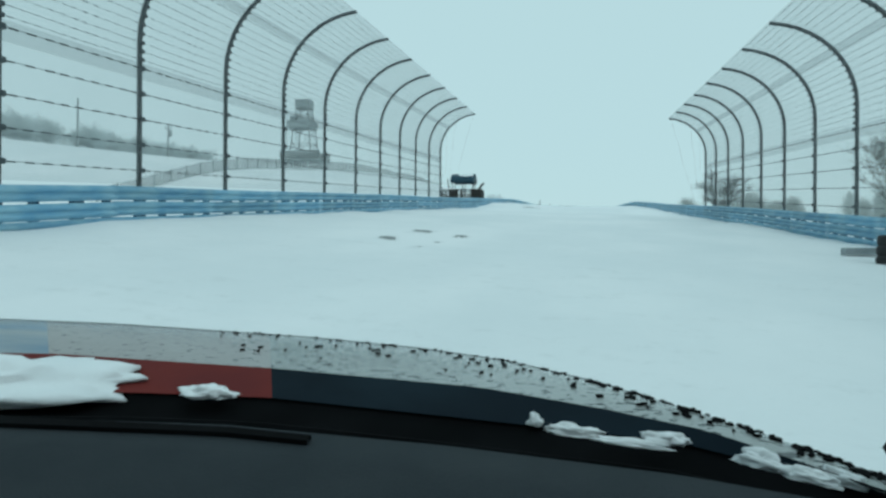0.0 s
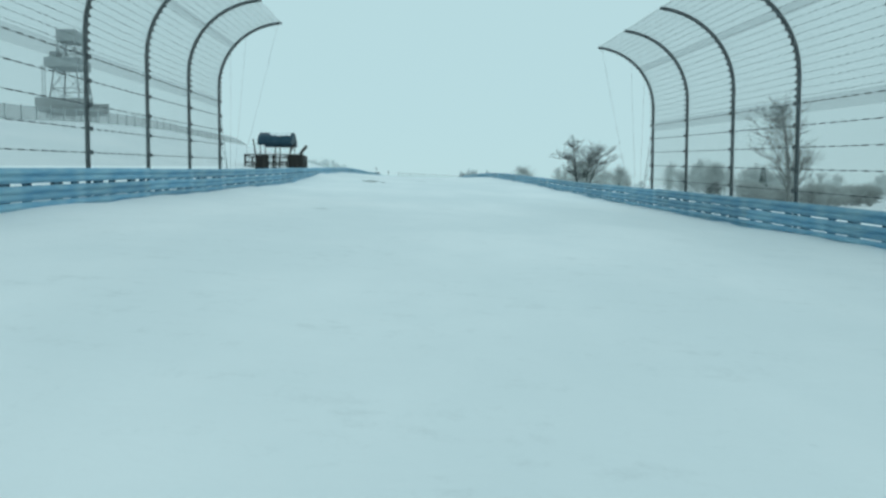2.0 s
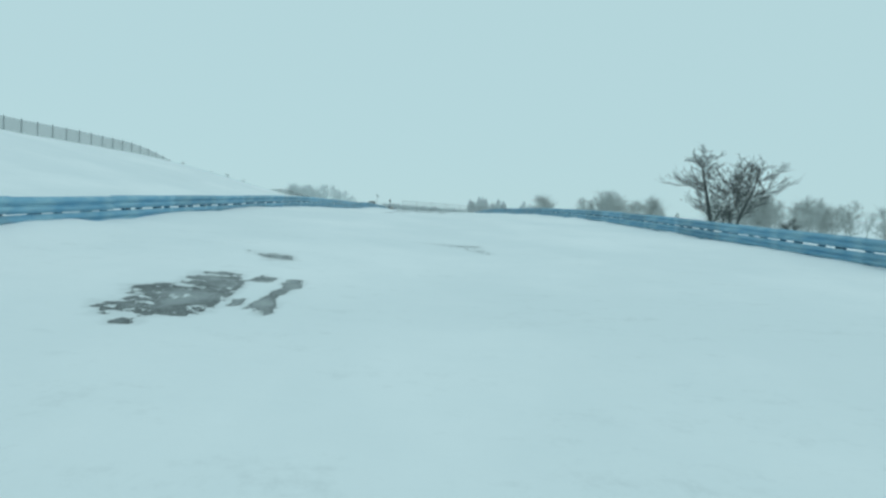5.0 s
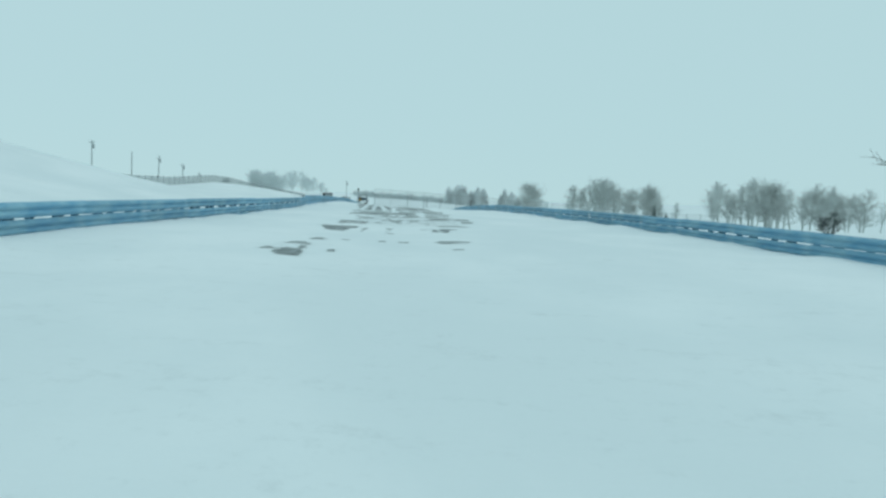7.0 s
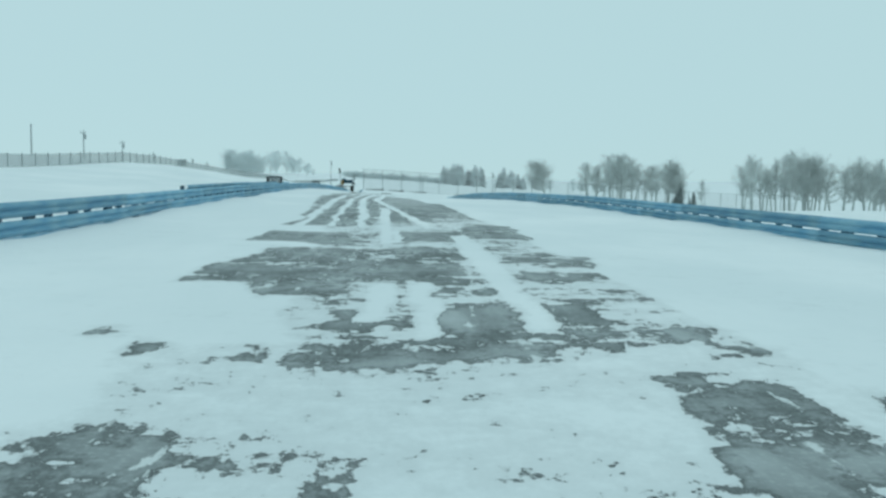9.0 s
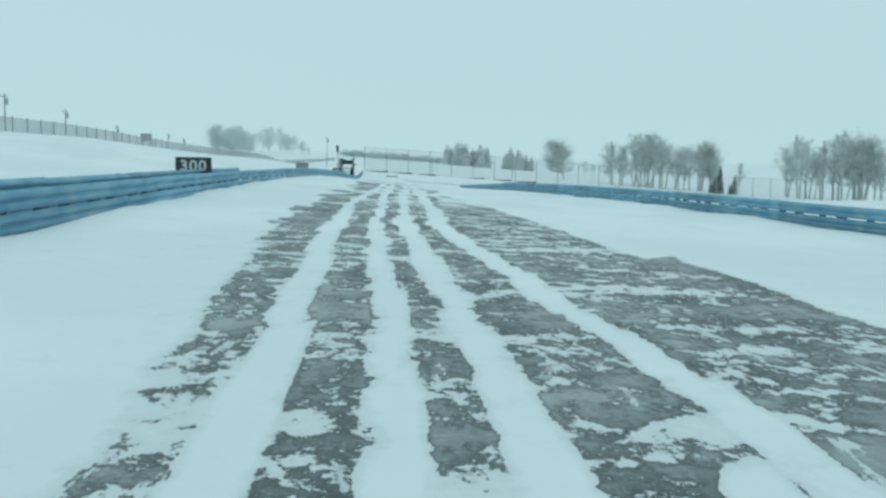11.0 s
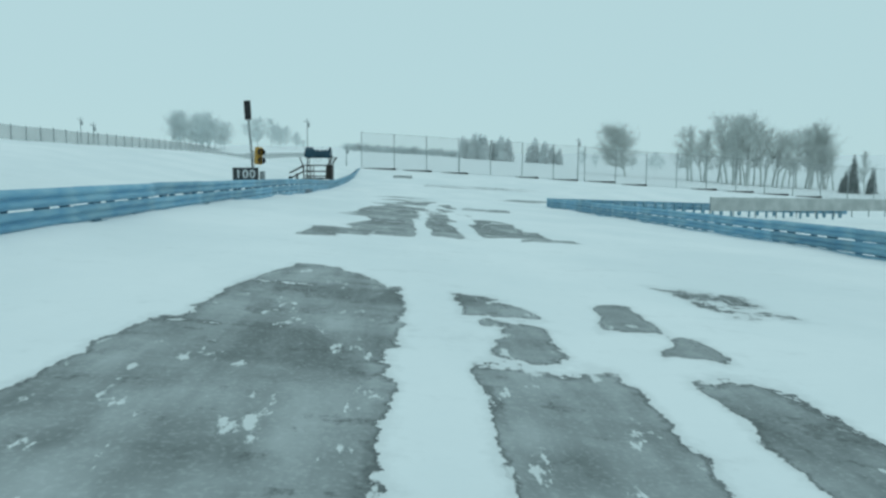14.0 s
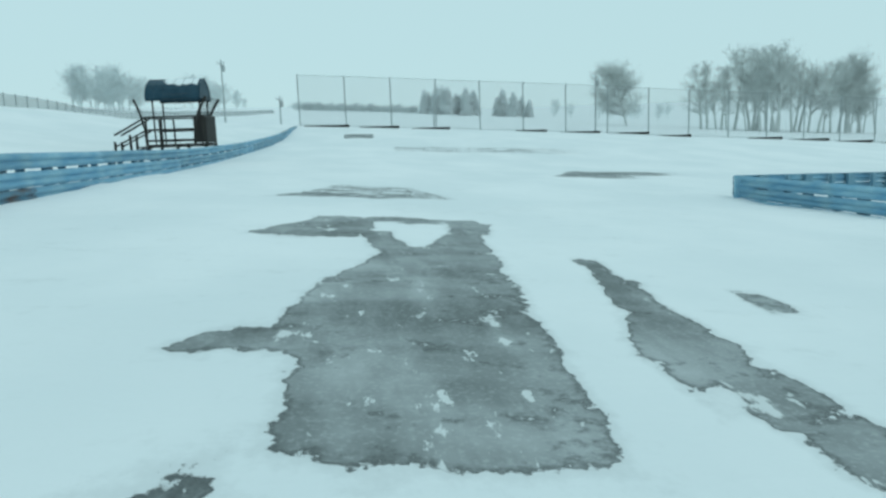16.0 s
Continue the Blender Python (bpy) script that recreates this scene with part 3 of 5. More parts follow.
worn(245.5, -1.07, -0.73, 247.2, -0.76, -0.46, 0.8)
worn(245.7, -3.66, -1.91, 247.5, -3.05, -1.72, 0.84)
worn(247.4, -3.05, -2.77, 249.5, -3.28, -2.77, 0.83)
worn(247.5, -2.98, -1.72, 249, -1.99, -1.48, 0.84)
worn(249, -1.99, -1.39, 250.8, -1.82, -1.12, 0.84)
worn(249.1, -4.91, -3.12, 251.3, -4.02, -3.25, 0.79)
worn(250.7, -3.26, -1.22, 251.3, -3.15, -1.31, 0.79)
worn(255.7, -5.3, -0.88, 259.9, -3.76, -1.71, 0.52)
worn(256.1, -5.28, -3.71, 257.3, -4.57, -3.14, 0.7)
worn(269.6, 5.73, 10.45, 274.5, 7.99, 13.4, 0.7)
worn(287.7, -0.32, 12.51, 292.1, 0.01, 13.78, 0.45)
worn(303.4, -3.81, -1.24, 309, -3.82, -1.03, 0.77)
kept(129.8, -1.02, -0.82, 139.4, -0.92, -0.58)
kept(129.8, -2.15, -1.99, 132.6, -2.1, -1.91)
kept(130, -2.71, -2.52, 132.1, -2.61, -2.4)
kept(137.9, -2.52, -2.35, 152.4, -2.66, -2.38)
kept(137.9, -2.26, -2.11, 140.8, -2.22, -2.1)
kept(162.7, -5.37, -5.08, 170, -5.32, -5.11)
kept(163.3, -4.56, -4.36, 165.5, -4.48, -4.33)
kept(163.4, -3.27, -2.93, 167.6, -3.02, -2.74)
kept(163.5, -4.01, -3.66, 167.2, -3.87, -3.64)
kept(165.6, -4.47, -4.33, 172.7, -4.39, -4.22)
kept(192.8, -5.32, -4.98, 193.1, -5.36, -5.03)
kept(222.2, -3.47, -3.23, 225.4, -3.35, -3.07)
kept(222.8, -2.26, -1.96, 224.8, -2.04, -1.74)
kept(224.8, -2.08, -1.74, 229.1, -2.12, -1.75)
kept(225.4, -3.37, -3.1, 229.2, -3.28, -3)
kept(228.4, -1.89, -1.48, 231.1, -1.45, -1.14)
kept(228.8, -3.11, -2.86, 229.9, -3.01, -2.86)
kept(230.3, -3.17, -2.77, 231.1, -3.09, -2.64)
kept(231, -1.58, -1.2, 234.5, -1.37, -1.07)
kept(231.1, -3.04, -2.82, 235.6, -2.75, -2.57)
kept(142, -4.85, -4.65, 163.4, -5.4, -5.12)
kept(142, -4.0, -3.85, 163.8, -4.55, -4.37)
kept(142, -3.2, -3.0, 163.8, -3.98, -3.68)
kept(142, -1.4, -1.2, 163.8, -3.22, -2.94)
kept(167, -3.84, -3.64, 185, -3.45, -3.3)
kept(167, -3.0, -2.74, 185, -2.65, -2.45)
kept(170, -5.34, -5.13, 178, -5.0, -4.85)
kept(172.5, -4.4, -4.24, 185, -4.15, -3.95)


def cover(shapes, xs, ys, gx, gy):
    """How strongly each place of the sheet lies inside the shapes, 0 to 1."""
    total = np.zeros(gx.shape)
    for y0, a0, b0, y1, a1, b1, *level in shapes:
        half = min((b0 - a0 + b1 - a1) / 4, 0.4 * (y1 - y0) / 2)
        w = min(max(half, 0.07), 0.22)
        i0, i1 = np.searchsorted(ys, (y0 - 1.2, y1 + 1.2))
        j0, j1 = np.searchsorted(xs, (min(a0, a1) - 0.6, max(b0, b1) + 0.6))
        x, y = gx[i0:i1, j0:j1], gy[i0:i1, j0:j1]
        s = np.clip((y - y0) / (y1 - y0), 0, 1)
        inside = np.minimum(np.minimum(x - a0 - (a1 - a0) * s, b0 + (b1 - b0) * s - x), 0.4 * np.minimum(y - y0, y1 - y))
        q = np.clip((inside + 0.65 * w) / w, 0, 1)
        here = q * q * (3 - 2 * q) * (level[0] if level else 1.0)
        total[i0:i1, j0:j1] = np.maximum(total[i0:i1, j0:j1], here)
    return total


def bareness(xs, ys):
    gx, gy = np.meshgrid(xs, ys)
    # wind and tyres pull the worn edges about
    for j, x in enumerate(xs):
        if -8 < x < 9:
            for i, y in enumerate(ys):
                if 8 < y < 310:
                    gx[i, j] += 0.14 * noise.noise((x * 1.1, y * 0.7, 1.0)) + 0.05 * noise.noise((x * 2.9, y * 2.0, 4.0))
                    gy[i, j] += 0.45 * noise.noise((x * 0.9, y * 0.6, 6.0)) + 0.15 * noise.noise((x * 2.6, y * 1.4, 8.0))
    return np.clip(cover(WORN, xs, ys, gx, gy) - 0.85 * cover(KEPT, xs, ys, gx, gy), 0, 1)


def build_ground():
    xs = [-1400, -1000, -700, -480, -330, -230, -170, -130, -105, -90] + list(np.arange(-80, -14, 4.0)) + list(np.arange(-14, -8.2, 0.5))
    xs += list(np.arange(-8, -7, 0.3)) + list(np.arange(-7, 2.6, 0.1)) + list(np.arange(2.6, 9, 0.4)) + list(np.arange(9, 40, 3.0)) + list(np.arange(40, 160, 8.0))
    xs += [170, 200, 250, 330, 480, 700, 1000, 1400]
    ys = [-400, -200, -120, -80, -60, -45] + list(np.arange(-35, 0, 2.5)) + list(np.arange(0, 66, 0.5)) + list(np.arange(66, 82, 0.25)) + list(np.arange(82, 100, 0.5)) + list(np.arange(100, 262, 0.2))
    ys += list(np.arange(262, 312, 0.7)) + list(np.arange(312, 345, 2.0)) + list(np.arange(345, 520, 8.0)) + [540, 580, 640, 720, 850, 1050, 1400, 2000]
    nx = len(xs)
    worn_through = bareness(np.array(xs, float), np.array(ys, float))
    verts = [(float(x), float(y), land(x, y)) for y in ys for x in xs]
    faces = [(j * nx + i, j * nx + i + 1, (j + 1) * nx + i + 1, (j + 1) * nx + i) for j in range(len(ys) - 1) for i in range(nx - 1)]
    me = bpy.data.meshes.new("ground")
    me.from_pydata(verts, [], faces)
    at = me.attributes.new("bare", "FLOAT", "POINT")
    at.data.foreach_set("value", worn_through.ravel().tolist())
    me.polygons.foreach_set("use_smooth", [True] * len(me.polygons))
    me.materials.append(ground_material())
    return tagged(new("ground", me), "wind-packed snow over a race track, asphalt worn through in patches", "ground", kind="structure")


build_ground()


# ---------------------------------------------------------------- steel guard rails
PANEL = 3.81


def beam_mesh(length):
    """One corrugated W-beam, its face towards +x, along y."""
    prof = [(0.0, 0.0), (0.012, 0.018), (0.045, 0.045), (0.055, 0.08), (0.045, 0.11), (0.012, 0.135), (0.012, 0.155), (0.045, 0.18), (0.055, 0.21), (0.045, 0.245), (0.012, 0.278), (0.0, 0.297)]
    back = [(x - 0.006, z) for x, z in prof][::-1]
    g = Geo().prism(prof + back, "y", 0.0, length)
    g.f = g.f[:-2]
    return g.mesh("beam", BLUE)


BEAM = beam_mesh(PANEL + 0.12)
BEAM_RUSTED = BEAM.copy()
BEAM_RUSTED.materials.clear()
BEAM_RUSTED.materials.append(RUSTED)
RAIL_POST = Geo().box(0, 0, -0.55, 0.11, 0.15, 1.1).mesh("rail_post", BLUE_POST)
RAIL_POST_PALE = Geo().box(0, 0, -0.55, 0.11, 0.15, 1.1).mesh("rail_post", PALE_POST)


def guard_rail(label, line, face, tiers=3, pitch=0.331, scraped=None, faded=False):
    """line: points along the top edge; face: 1 when the beams face +x, -1 when -x."""
    rail = thing("guard_rail", label, "guard rail", "track guard rails", at=line[0])
    base, blocks = Vector(line[0]), Geo()
    for k in range(len(line) - 1):
        a, b = Vector(line[k]), Vector(line[k + 1])
        d = b - a
        yaw = math.atan2(-d.x, d.y)
        tilt = math.atan2(d.z, math.hypot(d.x, d.y))
        for tier in range(tiers):
            jig = random.uniform(-0.012, 0.012)
            start, turn = (a, yaw) if face > 0 else (b, yaw + math.pi)
            m = Matrix.Translation(start - base + Vector((0.0, 0, -0.297 - (0.0, pitch, pitch + 0.319)[tier] + jig * (tier < 2)))) @ Euler((tilt * face, 0, turn)).to_matrix().to_4x4()
            rusty = scraped is not None and tier == 2 and a.y <= scraped < b.y
            part("beam", BEAM_RUSTED if rusty else BEAM, None, rail, "scraped, rust-stained beam" if rusty else "", m=m @ Matrix.Diagonal((1, d.length / PANEL, 1, 1)))
        for s in (0.0, 0.5):
            p = a + d * s - base
            off = Matrix.Translation(p) @ Matrix.Rotation(yaw, 4, "Z")
            part("rail_post", RAIL_POST_PALE if faded else RAIL_POST, None, rail, m=off @ Matrix.Translation((-0.16 * face, 0, -0.02)))
        for s in (0.25, 0.75):
            p, turn = a + d * s - base, Matrix.Rotation(yaw, 3, "Z")
            c = p + turn @ Vector((-0.07 * face, 0, -0.5))
            blocks.box(c.x, c.y, c.z, 0.1, 0.30, 0.94, turn)
    tagged(part("spacer_block", blocks, PALE_POST if faded else BLUE_POST, rail), kind="stuff")
    return rail


def rail_line(x, top, y0, y1, shift=0.0, lift=0.0):
    n = max(1, round((y1 - y0) / PANEL))
    return [(x + shift, y, top(y) + lift) for y in np.linspace(y0, y1, n + 1)]


guard_rail("blue three-tier steel guard rail with snow against its foot", rail_line(LEFT_X, left_top, -22, 322), 1, scraped=252.5)
guard_rail("blue painted three-tier steel guard rail ending at the corner's entry", rail_line(RIGHT_X, right_top, -22, 258), -1)
guard_rail("short blue guard rail overlapping behind the main one", rail_line(LEFT_X, left_top, 150, 177, -0.55, 0.09), 1)
guard_rail("short blue guard rail overlapping behind the main one", rail_line(RIGHT_X, right_top, 211, 223, 0.75, 0.12), -1)
for y, drop in ((67.6, 0.52), (69.6, 0.14), (127.6, 0.12)):
    plate = thing("reflector_plate", "small pale plate bolted to the blue rail", "plate", "rail plates", at=(RIGHT_X - 0.075, y, right_top(y) - drop - 0.13))
    part("plate_face", Geo().box(0, 0, 0, 0.02, 0.34, 0.26), PALE_PLATE, plate)
    part("bolt", Geo().tube([(-0.008, 0, 0), (-0.02, 0, 0)], 0.02, 6), STEEL, plate)
RETURN = [(RIGHT_X + 0.1 + 3.7 * k, 258.4 + 1.0 * k, 12.0 - 0.13 * k) for k in range(9)]
guard_rail("blue guard rail folding back from the track's edge, seen from behind", RETURN, -1, 2, faded=True)
end = thing("rail_end", "blue steel end piece closing the guard rail", "guard rail", at=(RIGHT_X, 258.1, right_top(258)))
part("end_shoe", Geo().tube([(-0.07, 0.0, -0.9), (-0.07, 0.0, 0.0)], 0.09, 8), BLUE, end)
part("end_flange", Geo().box(0.12, 0.02, -0.45, 0.4, 0.03, 0.88), BLUE, end)


# ---------------------------------------------------------------- tall debris fences with curved tops
def fence_profile(inward, straight, radius, n=10):
    """Points of a post from the rail's top: upright, then bending over the track."""
    pts = [(0, 0, -1.2), (0, 0, 0), (0, 0, straight)]
    for k in range(1, n + 1):
        a = radians(84) * k / n
        pts.append((inward * radius * 1.12 * (1 - math.cos(a)), 0, straight + radius * 1.06 * math.sin(a)))
    return pts


def along_profile(inward, straight, radius, s):
    """The place s metres up the post."""
    if s <= straight:
        return 0.0, s
    a = min((s - straight) / radius, radians(84))
    return inward * radius * 1.12 * (1 - math.cos(a)), straight + radius * 1.06 * math.sin(a)


def debris_fence(label, x, inward, y_last, count, base, slope, straight, radius, skew):
    """base: height of the post foot at y_last."""
    fence = thing("debris_fence", label, "fence", "debris fences", at=(x, y_last, base))
    post = Geo().tube(fence_profile(inward, straight, radius), 0.058, 8)
    clip_at = [0.33 + 0.57 * k for k in range(5)] + [2.8 + 0.19 * k for k in range(22)]
    top_s = straight + radius * radians(84)
    clips = Geo()
    for s in clip_at:
        if s < top_s:
            cx, cz = along_profile(inward, straight, radius, s)
            r = 0.06 if s < 2.7 else 0.046
            clips.box(cx + inward * 0.055, 0, cz, r * 1.6, r * 2.4, r * 1.6)
    post_me, clip_me = post.mesh("post", STEEL, True), clips.mesh("cable_clip", STEEL)
    for k in range(count):
        p = part("post", post_me, None, fence, m=Matrix.Translation((-skew * PANEL * k, -PANEL * k, -slope * PANEL * k)))
        tagged(part("cable_clip", clip_me, None, p), kind="stuff")
    # the net, one panel a bay
    rows = [0.0] + [straight * k / 3 for k in (1, 2, 3)] + [straight + radius * radians(84) * k / 8 for k in range(1, 9)]
    net = Geo()
    for s in rows:
        cx, cz = along_profile(inward, straight, radius, s)
        net.v += [(cx + inward * 0.07, 0, cz), (cx + inward * 0.07 - skew * PANEL, -PANEL, cz - slope * PANEL)]
    net.f = [[2 * k, 2 * k + 1, 2 * k + 3, 2 * k + 2] for k in range(len(rows) - 1)]
    net_me = net.mesh("net_panel", NET, True)
    lap = Geo()
    for lo, hi in ((2.35, 2.72), (straight + radius * 0.62, straight + radius * 0.72)):
        i = len(lap.v)
        for s in (lo, hi):
            cx, cz = along_profile(inward, straight, radius, s)
            lap.v += [(cx + inward * 0.08, 0, cz), (cx + inward * 0.08 - skew * PANEL, -PANEL, cz - slope * PANEL)]
        lap.f.append([i, i + 1, i + 3, i + 2])
    lap_me = lap.mesh("net_lap", NET_LAP)
    for k in range(count - 1):
        m = Matrix.Translation((-skew * PANEL * k, -PANEL * k, -slope * PANEL * k))
        q = part("net_panel", net_me, None, fence, m=m)
        part("net_lap", lap_me, None, q)
    for s in clip_at:
        if s >= top_s:
            continue
        cx, cz = along_profile(inward, straight, radius, s)
        r = 0.012 if s < 2.7 else 0.0042
        pts = []
        for k in range((count - 1) * 2 + 1):
            sag = -0.02 if k % 2 else 0.0
            pts.append((cx + inward * 0.075 - skew * PANEL * k / 2, -PANEL * k / 2, cz + sag - slope * PANEL * k / 2))
        wire = part("cable", Geo().tube(pts, r * (0.5 if s < 2.7 else 0.7), 4), CABLE, fence)
        # added dark sleeves that make the cable look dashed
        sleeves, gap = Geo(), 0.42 if s < 2.7 else 0.3
        for k in range(int((count - 1) * PANEL / gap)):
            u = k * gap + 0.1 + random.uniform(-0.05, 0.05)
            c = (cx + inward * 0.078 - skew * u, -u, cz - slope * u - 0.01)
            sleeves.box(*c, r * 2.2, gap * (0.5 if s < 2.7 else 0.45), r * 2.2, Euler((math.atan(slope), 0, 0)).to_matrix())
        tagged(part("dash_sleeve", sleeves, STEEL, wire), kind="stuff")
    # stays from the last post, gathered at anchors beyond it
    for s, run, r in ((6.75, 3.0, 0.004), (5.5, 2.3, 0.004), (4.7, 1.75, 0.004), (2.75, 1.65, 0.007), (2.1, 1.6, 0.007), (1.45, 1.55, 0.008), (0.9, 0.9, 0.007)):
        cx, cz = along_profile(inward, straight, radius, s)
        part("stay_cable", Geo().tube([(cx, 0, cz), (-inward * 0.05, run, -0.7)], r, 4), CABLE, fence)
    for run in (1.6, 2.3, 3.0):
        part("anchor", Geo().tube([(-inward * 0.05, run, -1.1), (-inward * 0.05, run, 0.0)], 0.035, 6), STEEL, fence)
    return fence


debris_fence("tall dark steel debris fence bent over the track", -9.85, 1, 47.92, 16, 4.95, 0.069, 3.2, 2.45, -0.005)
debris_fence("tall dark steel debris fence bent over the track", 8.33, -1, 48.76, 16, 4.25, 0.079, 3.35, 2.4, 0.013)


# ---------------------------------------------------------------- flag stands
ROOF_UP = 1.96


def flag_stand(label, x0, x1, roof0, roof1, y, floor, steps):
    """A timber marshals' platform with a bent roof; its front looks back down the track (-y)."""
    depth = 2.3
    st = thing("flag_stand", label, "flag stand", "flag stands", at=(x0, y, floor))
    w, r0, r1 = x1 - x0, roof0 - x0, roof1 - x0
    part("deck", Geo().box(w / 2, depth / 2, -0.07, w, depth, 0.14), WOOD, st)
    foot = min(land(x, yy) for x in (x0, x1) for yy in (y, y + depth)) - floor - 0.2
    leg = Geo().box(0, 0, foot / 2 - 0.07, 0.12, 0.12, -foot).mesh("leg", WOOD)
    for lx in (0.1, w / 2, w - 0.1):
        for ly in (0.1, depth - 0.1):
            part("leg", leg, None, st, m=Matrix.Translation((lx, ly, 0)))
    thick = 0.07 if steps else 0.09
    rail_post = Geo().box(0, 0, 0.58, thick, thick, 1.16).mesh("rail_post", WOOD)
    for lx in ((0.06, 0.7, w - 0.06) if steps else np.linspace(0.06, w - 0.06, 5)):
        for ly in (0.05, depth - 0.05):
            part("rail_post", rail_post, None, st, m=Matrix.Translation((lx, ly, 0)))
    for ly in (0.05, depth - 0.05):
        part("top_rail", Geo().box(w / 2, ly, 1.18, w, 0.14, 0.06), WOOD, st)
        part("mid_rail", Geo().box(w / 2, ly, 0.62, w, 0.05, 0.09), WOOD, st)
        part("bottom_rail", Geo().box(w / 2, ly, 0.16, w, 0.05, 0.09), WOOD, st)
    for lx in (0.05, w - 0.05):
        part("side_rail", Geo().box(lx, depth / 2, 1.18, 0.12, depth - 0.2, 0.06), WOOD, st)
    picket = Geo().box(0, 0, 0.66, 0.045, 0.03, 0.98).mesh("picket", WOOD)
    if not steps:
        for lx in np.arange(0.14, w * 0.80, 0.135):
            if not r0 - 0.15 < lx < r0 + 0.75:
                part("picket", picket, None, st, m=Matrix.Translation((lx, 0.02, 0)))
        part("front_board", Geo().box(r0 + 0.3, 0.02, 0.62, 0.95, 0.03, 1.02), WOOD, st)
    # boarded end towards the track
    plank = Geo().box(0, 0, 0.6, 0.03, 0.2, 1.16).mesh("plank", WOOD)
    for ly in np.arange(0.15, depth, 0.215):
        part("plank", plank, None, st, m=Matrix.Translation((w - 0.01, ly, 0)))
    wide = 0.5 if steps else 0.98
    part("corner_box", Geo().box(w - wide / 2 - 0.03, 0.0, 0.6, wide, 0.05, 1.14), WOOD, st)
    # bent roof, ridge across the track's line
    post = Geo().box(0, 0, 0.9 + 0.14, 0.06, 0.06, 2.08).mesh("roof_post", WOOD)
    for lx in ((r0 + 0.2, r1 - 0.12) if steps else (r0 + 0.12, (r0 + r1) / 2, r1 - 0.12)):
        for ly in (0.3, depth - 0.3):
            part("roof_post", post, None, st, m=Matrix.Translation((lx, ly, 0)))
    # steep lower slopes under a shallower peaked top, softly bent
    arch = [(depth * u, ROOF_UP + z) for u, z in ((-0.04, 0.0), (-0.01, 0.22), (0.04, 0.42), (0.13, 0.60), (0.26, 0.74), (0.40, 0.86), (0.5, 0.92),
                                                  (0.60, 0.86), (0.74, 0.74), (0.87, 0.60), (0.96, 0.42), (1.01, 0.22), (1.04, 0.0))]
    inner = [(depth / 2 + (yy - depth / 2) * 0.95, z - 0.05) for yy, z in arch[::-1]]
    roof = part("roof", Geo().prism(arch + inner, "x", r0, r1), ROOF, st, "dark blue ribbed canopy")
    part("gable", Geo().prism(arch, "x", r1 - 0.06, r1 - 0.03), ROOF, st)
    part("valance", Geo().box((r0 + r1) / 2, -0.03, ROOF_UP - 0.02, r1 - r0, 0.03, 0.16), ROOF, st)
    for k in range(7):
        x = r0 + (r1 - r0) * k / 6
        rib = [(x, yy, z + 0.012) for yy, z in arch]
        part("rib", Geo().tube(rib, 0.012, 4), ROOF, roof)
    drift, columns = Geo(), 26
    for k in range(columns):
        u = 0.30 + 0.64 * k / columns
        low = 3.0 + 0.8 * noise.noise((k * 0.21, 2.0, 0.0)) + 0.25 * noise.noise((k * 0.9, 5.0, 0.0)) + max(0, 0.42 - u) * 9
        ts = [low + (5.75 - low) * j / 3 for j in range(4)]
        line = [tuple(np.interp(t, range(13), [p[e] for p in arch]) for e in (0, 1)) for t in ts]
        top = [(yy - 0.012, z + 0.016) for yy, z in line[::-1]]
        drift.prism([(yy - 0.002, z + 0.003) for yy, z in line] + top, "x", r0 + (r1 - r0) * u, r0 + (r1 - r0) * (u + 0.64 / columns))
    part("roof_snow", drift, SNOW, roof, "wind-blown patch of snow")
    # bent guard posts with wires, leaning over the track
    def bent(lx, ly, height, lean, radius=0.055):
        pts = [(lx, ly, -0.1)] + [(lx + lean * (t ** 2.2), ly, height * t) for t in (0.3, 0.5, 0.65, 0.8, 0.9, 1.0)]
        return part("guard_post", Geo().tube(pts, radius, 7), WOOD, st)
    if steps:
        bent(0.08, -0.12, 1.95, -0.4, 0.05)
        bent(w - 0.5, -0.12, 2.0, 0.6, 0.06)
        bent(w - 0.3, depth * 0.6, 1.95, 0.7, 0.06)
    else:
        bent(0.9, -0.12, 2.25, -0.2, 0.05)
        bent(w - 1.1, -0.12, 2.0, 0.6, 0.055)
        bent(w - 0.75, depth * 0.6, 1.95, 0.85, 0.11)
    # wire net strung between the two bent posts at the track's end
    if steps:
        net = Geo()
        for t in (0.5, 0.65, 0.8, 0.9, 1.0):
            net.v += [(w - 0.5 + 0.6 * t ** 2.2, -0.12, 2.0 * t), (w - 0.3 + 0.7 * t ** 2.2, depth * 0.6, 1.95 * t)]
        net.f = [[2 * k, 2 * k + 1, 2 * k + 3, 2 * k + 2] for k in range(4)]
        part("guard_net", net, NET_STAND, st, "dark woven wire guard")
    for z in (1.35, 1.55, 1.75, 1.95, 2.15):
        part("guard_wire", Geo().tube([(0.9, -0.15, z), (w * 0.5, -0.13, z - 0.05), (w - 1.0 + 0.4 * (z - 1.2), -0.15, z)], 0.009, 4), CABLE, st)
